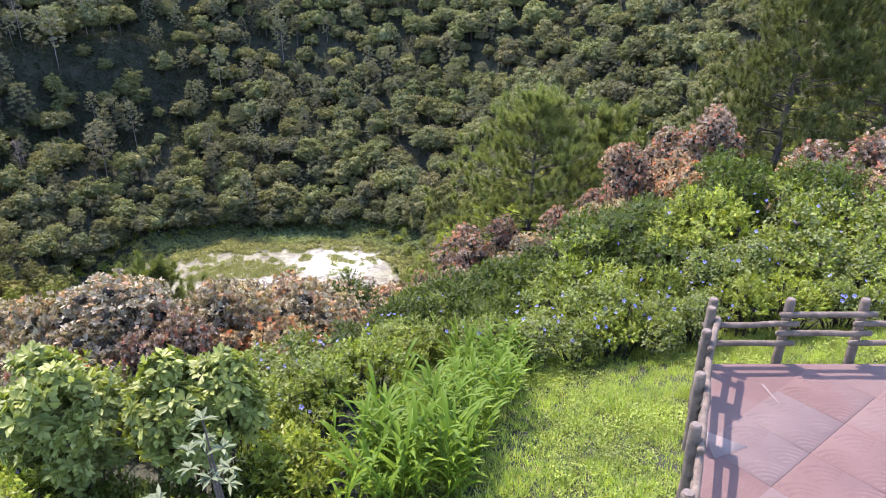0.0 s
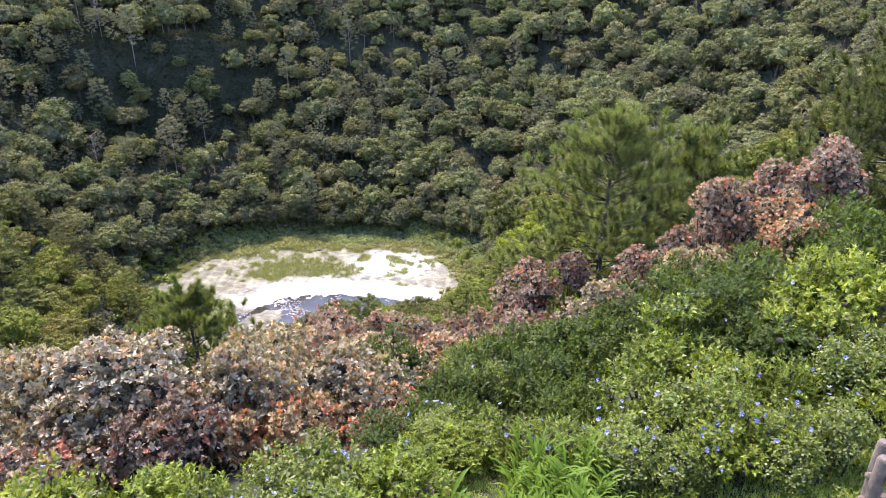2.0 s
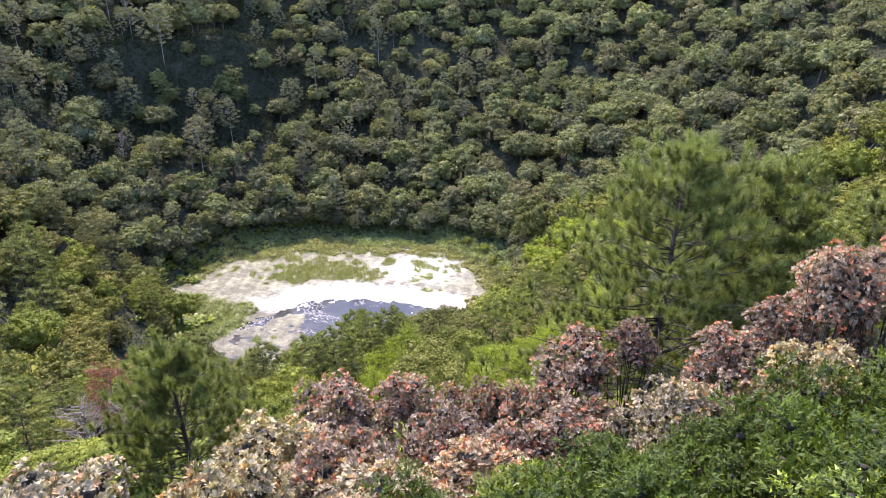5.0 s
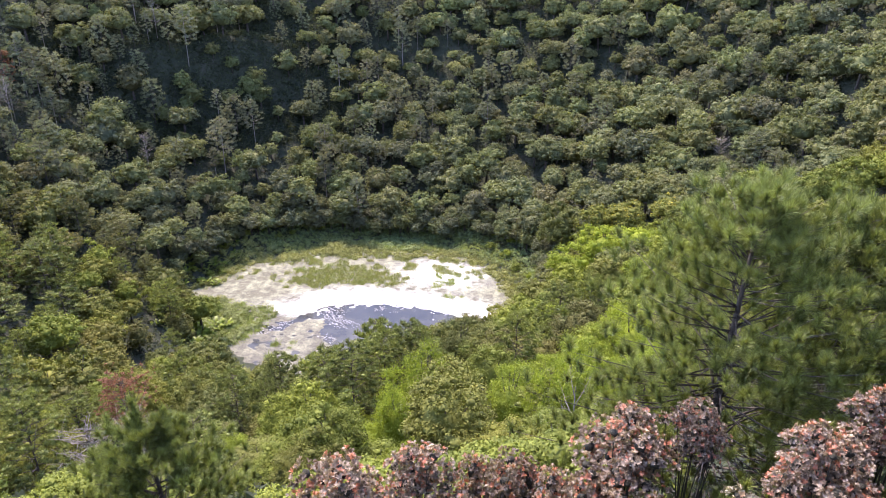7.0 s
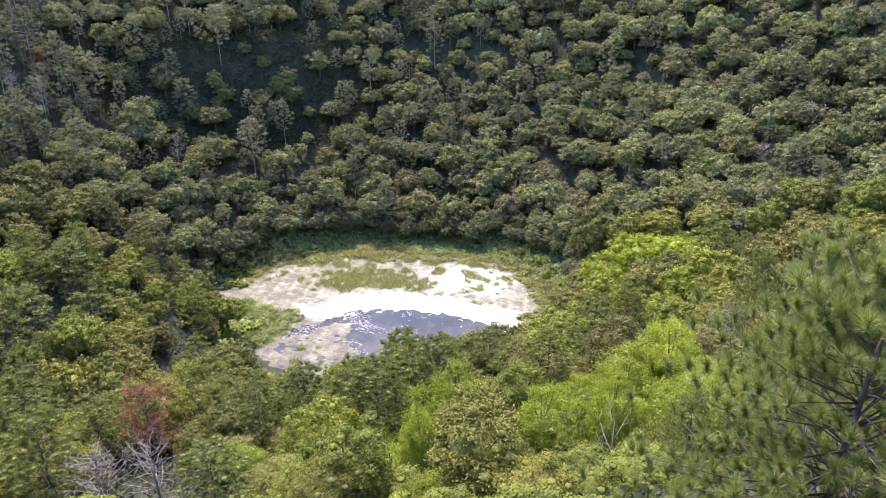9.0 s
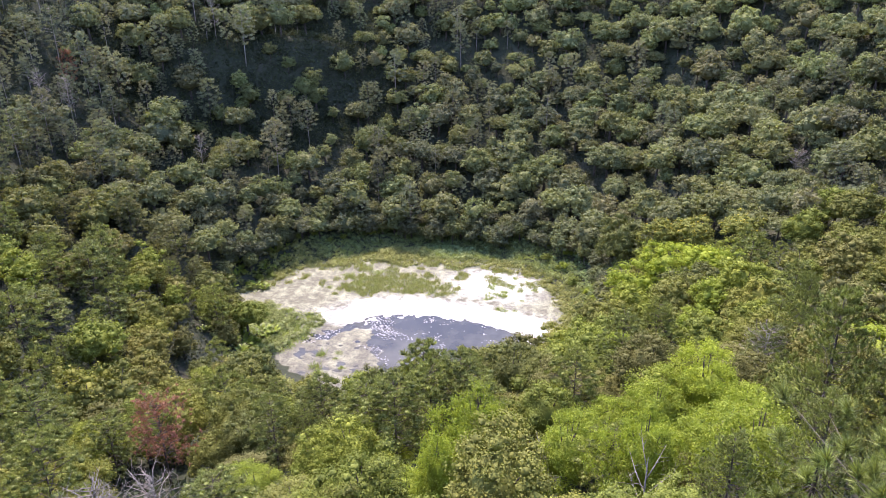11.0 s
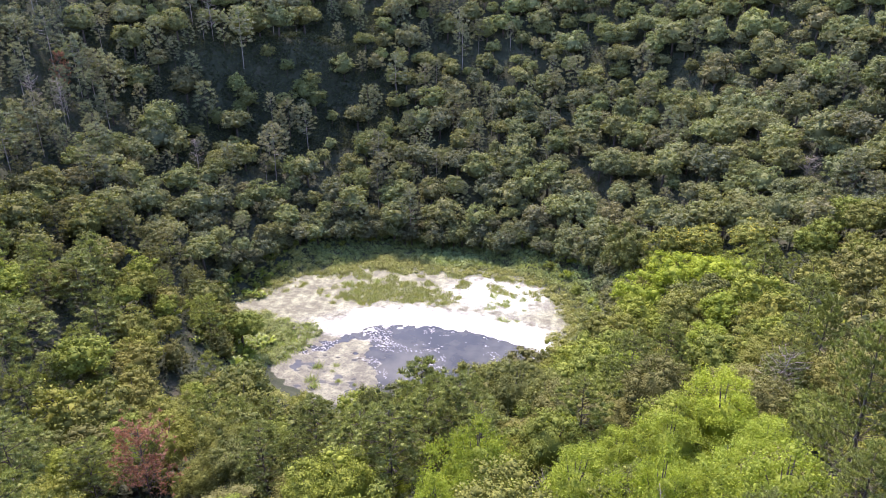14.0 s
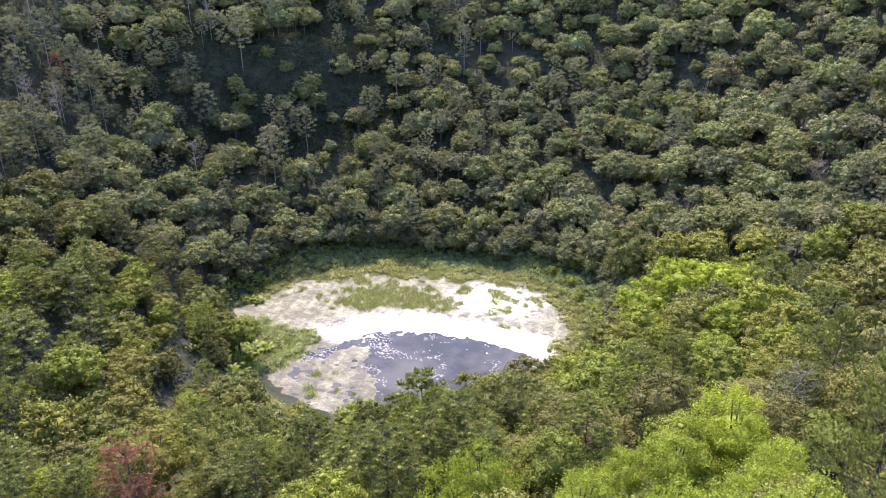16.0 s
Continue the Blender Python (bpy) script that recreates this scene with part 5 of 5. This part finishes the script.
BANK = random.Random(77)
bank_form = broadleaf(410, 2.6, 1.8, 36, 90, 0.13, 0.85, (0.16, 0.3), 0.75, 0.35, -0.2, -0.3, 3)
bank_first = None
for k in range(130):
    x, y = (BANK.uniform(-30, 24), BANK.uniform(23, 47)) if k < 80 else (BANK.uniform(4, 36), BANK.uniform(40, 62))
    if math.hypot(x - 3.3, y - 25) < 2.5 or math.hypot(x + 9.6, y - 21.2) < 2.2 or (x > 9 and y < 30):
        continue
    m = place(x, y, BANK.uniform(0.7, 1.3), BANK.uniform(0, 6.28))
    if m.translation.z + 3 > 6.0 - (y - 12) * 0.86:
        continue
    if bank_first is None:
        bank_first = as_thing("bank_bush", "dense leafy green bush on the bank below the rim", "bush", "bushes on the bank", *bank_form, BARK, LEAVES["green"], "foliage")
        bank_first.matrix_basis = m
    else:
        copy_thing(bank_first, m @ Matrix.Diagonal((1 / bank_first.scale[0], 1 / bank_first.scale[1], 1 / bank_first.scale[2], 1)))


# broad-leaved marsh plants at the flat's western edge
def fan_plant(seed):
    rng = np.random.default_rng(seed)
    out = []
    for k in range(16):
        a, L, w = rng.uniform(0, 6.28), rng.uniform(1.6, 2.8), 0.28
        d, s = np.array([math.cos(a), math.sin(a), 0]), np.array([-math.sin(a), math.cos(a), 0])
        pts = []
        for t, ww in ((0, 0.25), (0.4, 1.0), (0.75, 0.8), (1.0, 0.05)):
            c = d * L * t * 0.75 + [0, 0, L * (1.25 * t - 0.75 * t * t)]
            pts += [c - s * w * ww, c + s * w * ww]
        out.append((np.array(pts), [np.array([[0, 1, 3, 2], [2, 3, 5, 4], [4, 5, 7, 6]])]))
    return join(out)


fan_meshes = [mesh_data("leaves", *fan_plant(s), LEAVES["shrub"]) for s in range(3)]
prng = random.Random(31)
for k in range(60):
    if k < 26:
        x, y = prng.uniform(-98, -88), prng.uniform(156, 178)
    else:
        x, y = prng.uniform(-84, -73), prng.uniform(124, 142)
    top = tagged(new("fan_leaved_plant", fan_meshes[k % 3]), "large-leaved green plant at the marsh edge", "plant", "large-leaved plants at the marsh")
    top.matrix_basis = place(x, y, prng.uniform(0.7, 1.4), prng.uniform(0, 6.28))


# ---- terrace: laid out in its own plan, then set on the rim ----
SLAB = 1.0
corner = Vector((4.36, 9.42))
along = Vector((-0.38, -0.925)).normalized()
ang0 = radians(38)


def terrace_side(x, y):
    """How far a point lies inside the terrace's edges."""
    rx, ry = x - corner.x, y - corner.y
    return min(-ry + 0.0, rx * -along.y + ry * along.x)


bed = bmesh.new()
far_l, near_l = corner, corner + along * 9
ring_pts = [(far_l.x, far_l.y), (near_l.x, near_l.y), (14, near_l.y), (14, far_l.y)]
lo = [bed.verts.new((px, py, -0.9)) for px, py in ring_pts]
hi = [bed.verts.new((px, py, 0.019)) for px, py in ring_pts]
bed.faces.new(hi)
bed.faces.new(lo[::-1])
for k in range(4):
    bed.faces.new((lo[k], lo[(k + 1) % 4], hi[(k + 1) % 4], hi[k]))
bmesh.ops.recalc_face_normals(bed, faces=bed.faces)
terrace = tagged(new("terrace"), "red stamped-concrete viewing terrace with a fan pattern", "terrace", kind="structure")
terrace.matrix_basis = ON_RIM
part("bed", bed, PAVE_A, terrace)


def slab_mesh(name, mat, seed):
    """A square slab with a worn edge and raised fan arcs."""
    bm = bmesh.new()
    bmesh.ops.create_cube(bm, size=1.0)
    bmesh.ops.scale(bm, vec=(SLAB - 0.005, SLAB - 0.005, 0.02), verts=bm.verts)
    bmesh.ops.bevel(bm, geom=[e for e in bm.edges if e.verts[0].co.z > 0 and e.verts[1].co.z > 0], offset=0.006, segments=1, affect="EDGES")
    me = bpy.data.meshes.new(name)
    bm.to_mesh(me)
    bm.free()
    V = np.array([v.co[:] for v in me.vertices])
    F = [[v for v in p.vertices] for p in me.polygons]
    pieces = [(V, [np.array([f for f in F if len(f) == 4])] + ([np.array([f for f in F if len(f) == 3])] if any(len(f) == 3 for f in F) else []))]
    q = SLAB / 2
    for cxs, cys, a0 in ((-q, -q, 0), (0, -q, 0), (-q, 0, 0), (0, 0, 0)):
        for rad in (0.12, 0.2, 0.28, 0.36, 0.44):
            a = np.linspace(a0 + 0.1, a0 + math.pi / 2 - 0.1, 7)
            ring3 = [np.stack([cxs + 0.015 + (rad + o) * np.cos(a), cys + 0.015 + (rad + o) * np.sin(a), np.full(7, z)], 1) for o, z in ((0, 0.0135), (0.02, 0.0104), (-0.02, 0.0104))]
            i = np.arange(6)
            pieces.append((np.concatenate(ring3), [np.concatenate([np.stack([i, i + 7, i + 8, i + 1], 1), np.stack([i + 14, i, i + 1, i + 15], 1)])]))
    bpy.data.meshes.remove(me)
    return mesh_data(name, *join(pieces), mat)


red_slab, grey_slab = slab_mesh("paver", PAVE_A, 1), slab_mesh("paver", PAVE_GREY, 2)
for i in range(-14, 22):
    for j in range(-22, 14):
        x = 5.0 + SLAB * (i * math.cos(ang0) - j * math.sin(ang0))
        y = 8.0 + SLAB * (i * math.sin(ang0) + j * math.cos(ang0))
        side = terrace_side(x, y)
        if side < 0.55 or x > 11.5 or y < 3.4:
            continue
        edge_dist = (x - corner.x) * -along.y + (y - corner.y) * along.x
        pv = new("paver", grey_slab if edge_dist < 1.15 else red_slab)
        pv.parent = terrace
        pv.matrix_basis = Matrix.Translation((x, y, 0.016)) @ Matrix.Rotation(ang0, 4, "Z")
# a pale triangular patch and a splash of paint on the paving
part("pale_patch", (np.array([[3.62, 7.78, 0.031], [3.6, 7.2, 0.031], [4.13, 7.42, 0.031], [3.62, 7.78, 0.0], [3.6, 7.2, 0.0], [4.13, 7.42, 0.0]]), [np.array([[0, 1, 2]]), np.array([[0, 3, 4, 1], [1, 4, 5, 2], [2, 5, 3, 0]])]), PALE_SLAB, terrace, "pale grey triangular patch")
part("paint_mark", (np.array([[4.9, 8.86, 0.034], [4.94, 8.85, 0.034], [4.975, 8.34, 0.034], [4.96, 8.34, 0.034], [4.91, 8.7, 0.034]]), [np.array([[0, 4, 1]]), np.array([[4, 3, 2, 1]])]), PALE_SLAB, terrace, "thin white paint streak")


# ---- log fence ----
def log_data(p, q, r, wob=0.006, sides=10, seed=0):
    rng = np.random.default_rng(seed)
    p, q = np.array(p, float), np.array(q, float)
    u = np.array([0, 0.02, 0.25, 0.5, 0.75, 0.98, 1])[:, None]
    pts = p + (q - p) * u + rng.normal(0, wob, (7, 3)) * np.array([0, 0, 1, 1, 1, 0, 0])[:, None]
    return tube(pts, r * np.array([0.85, 1, 1.03, 0.98, 1.02, 1, 0.85]), sides)


def fence(posts, first_high, label, face):
    """A run of posts with two log rails a bay; the bays' rails lie at two heights in turn."""
    th = tagged(new("log_fence"), label, "fence", "fences of the terrace")
    x0, y0 = posts[0]
    th.matrix_basis = ON_RIM @ Matrix.Translation((x0, y0, 0))
    for k, (x, y) in enumerate(posts):
        lx, ly = 0.012 * math.sin(k * 2.3), 0.014 * math.cos(k * 1.7)
        post = part("post", log_data((x - x0, y - y0, -0.4), (x - x0 + lx, y - y0 + ly, 1.13 + 0.02 * math.sin(k * 3)), 0.073, 0.004, 12, k), LOG, th, smooth=False)
        a = np.linspace(0, 2 * np.pi, 12, endpoint=False)
        disc = np.concatenate([np.stack([x - x0 + lx + 0.056 * np.cos(a), y - y0 + ly + 0.056 * np.sin(a), np.full(12, 1.137 + 0.02 * math.sin(k * 3))], 1), [[x - x0 + lx, y - y0 + ly, 1.141 + 0.02 * math.sin(k * 3)]]])
        part("post_top", (disc, [np.stack([np.full(12, 12), np.arange(12), (np.arange(12) + 1) % 12], 1)]), CUT, post, "pale sawn end grain")
    for k in range(len(posts) - 1):
        a, b = Vector((*posts[k], 0)), Vector((*posts[k + 1], 0))
        d = (b - a).normalized()
        side = Vector((d.y, -d.x, 0)) * face
        hs = (0.9, 0.56) if (k % 2 == 0) == first_high else (0.73, 0.38)
        for h in hs:
            p = a - d * 0.16 + side * 0.1 + Vector((-x0, -y0, h))
            q = b + d * 0.16 + side * 0.1 + Vector((-x0, -y0, h + 0.01 * math.sin(k * 5 + h * 9)))
            part("rail", log_data(p, q, 0.048, 0.006, 10, int(k * 7 + h * 100)), LOG, th)
    return th


fence([(4.26 + 1.2 * k, 9.56 + 0.01 * k) for k in range(7)], False, "weathered brown log fence closing the terrace's far edge", 1)
fence([(4.13, 9.28), (3.81, 8.62), (3.38, 7.57), (2.95, 6.5), (2.52, 5.43), (2.09, 4.36)], True, "weathered brown log fence along the terrace's grass side", -1)
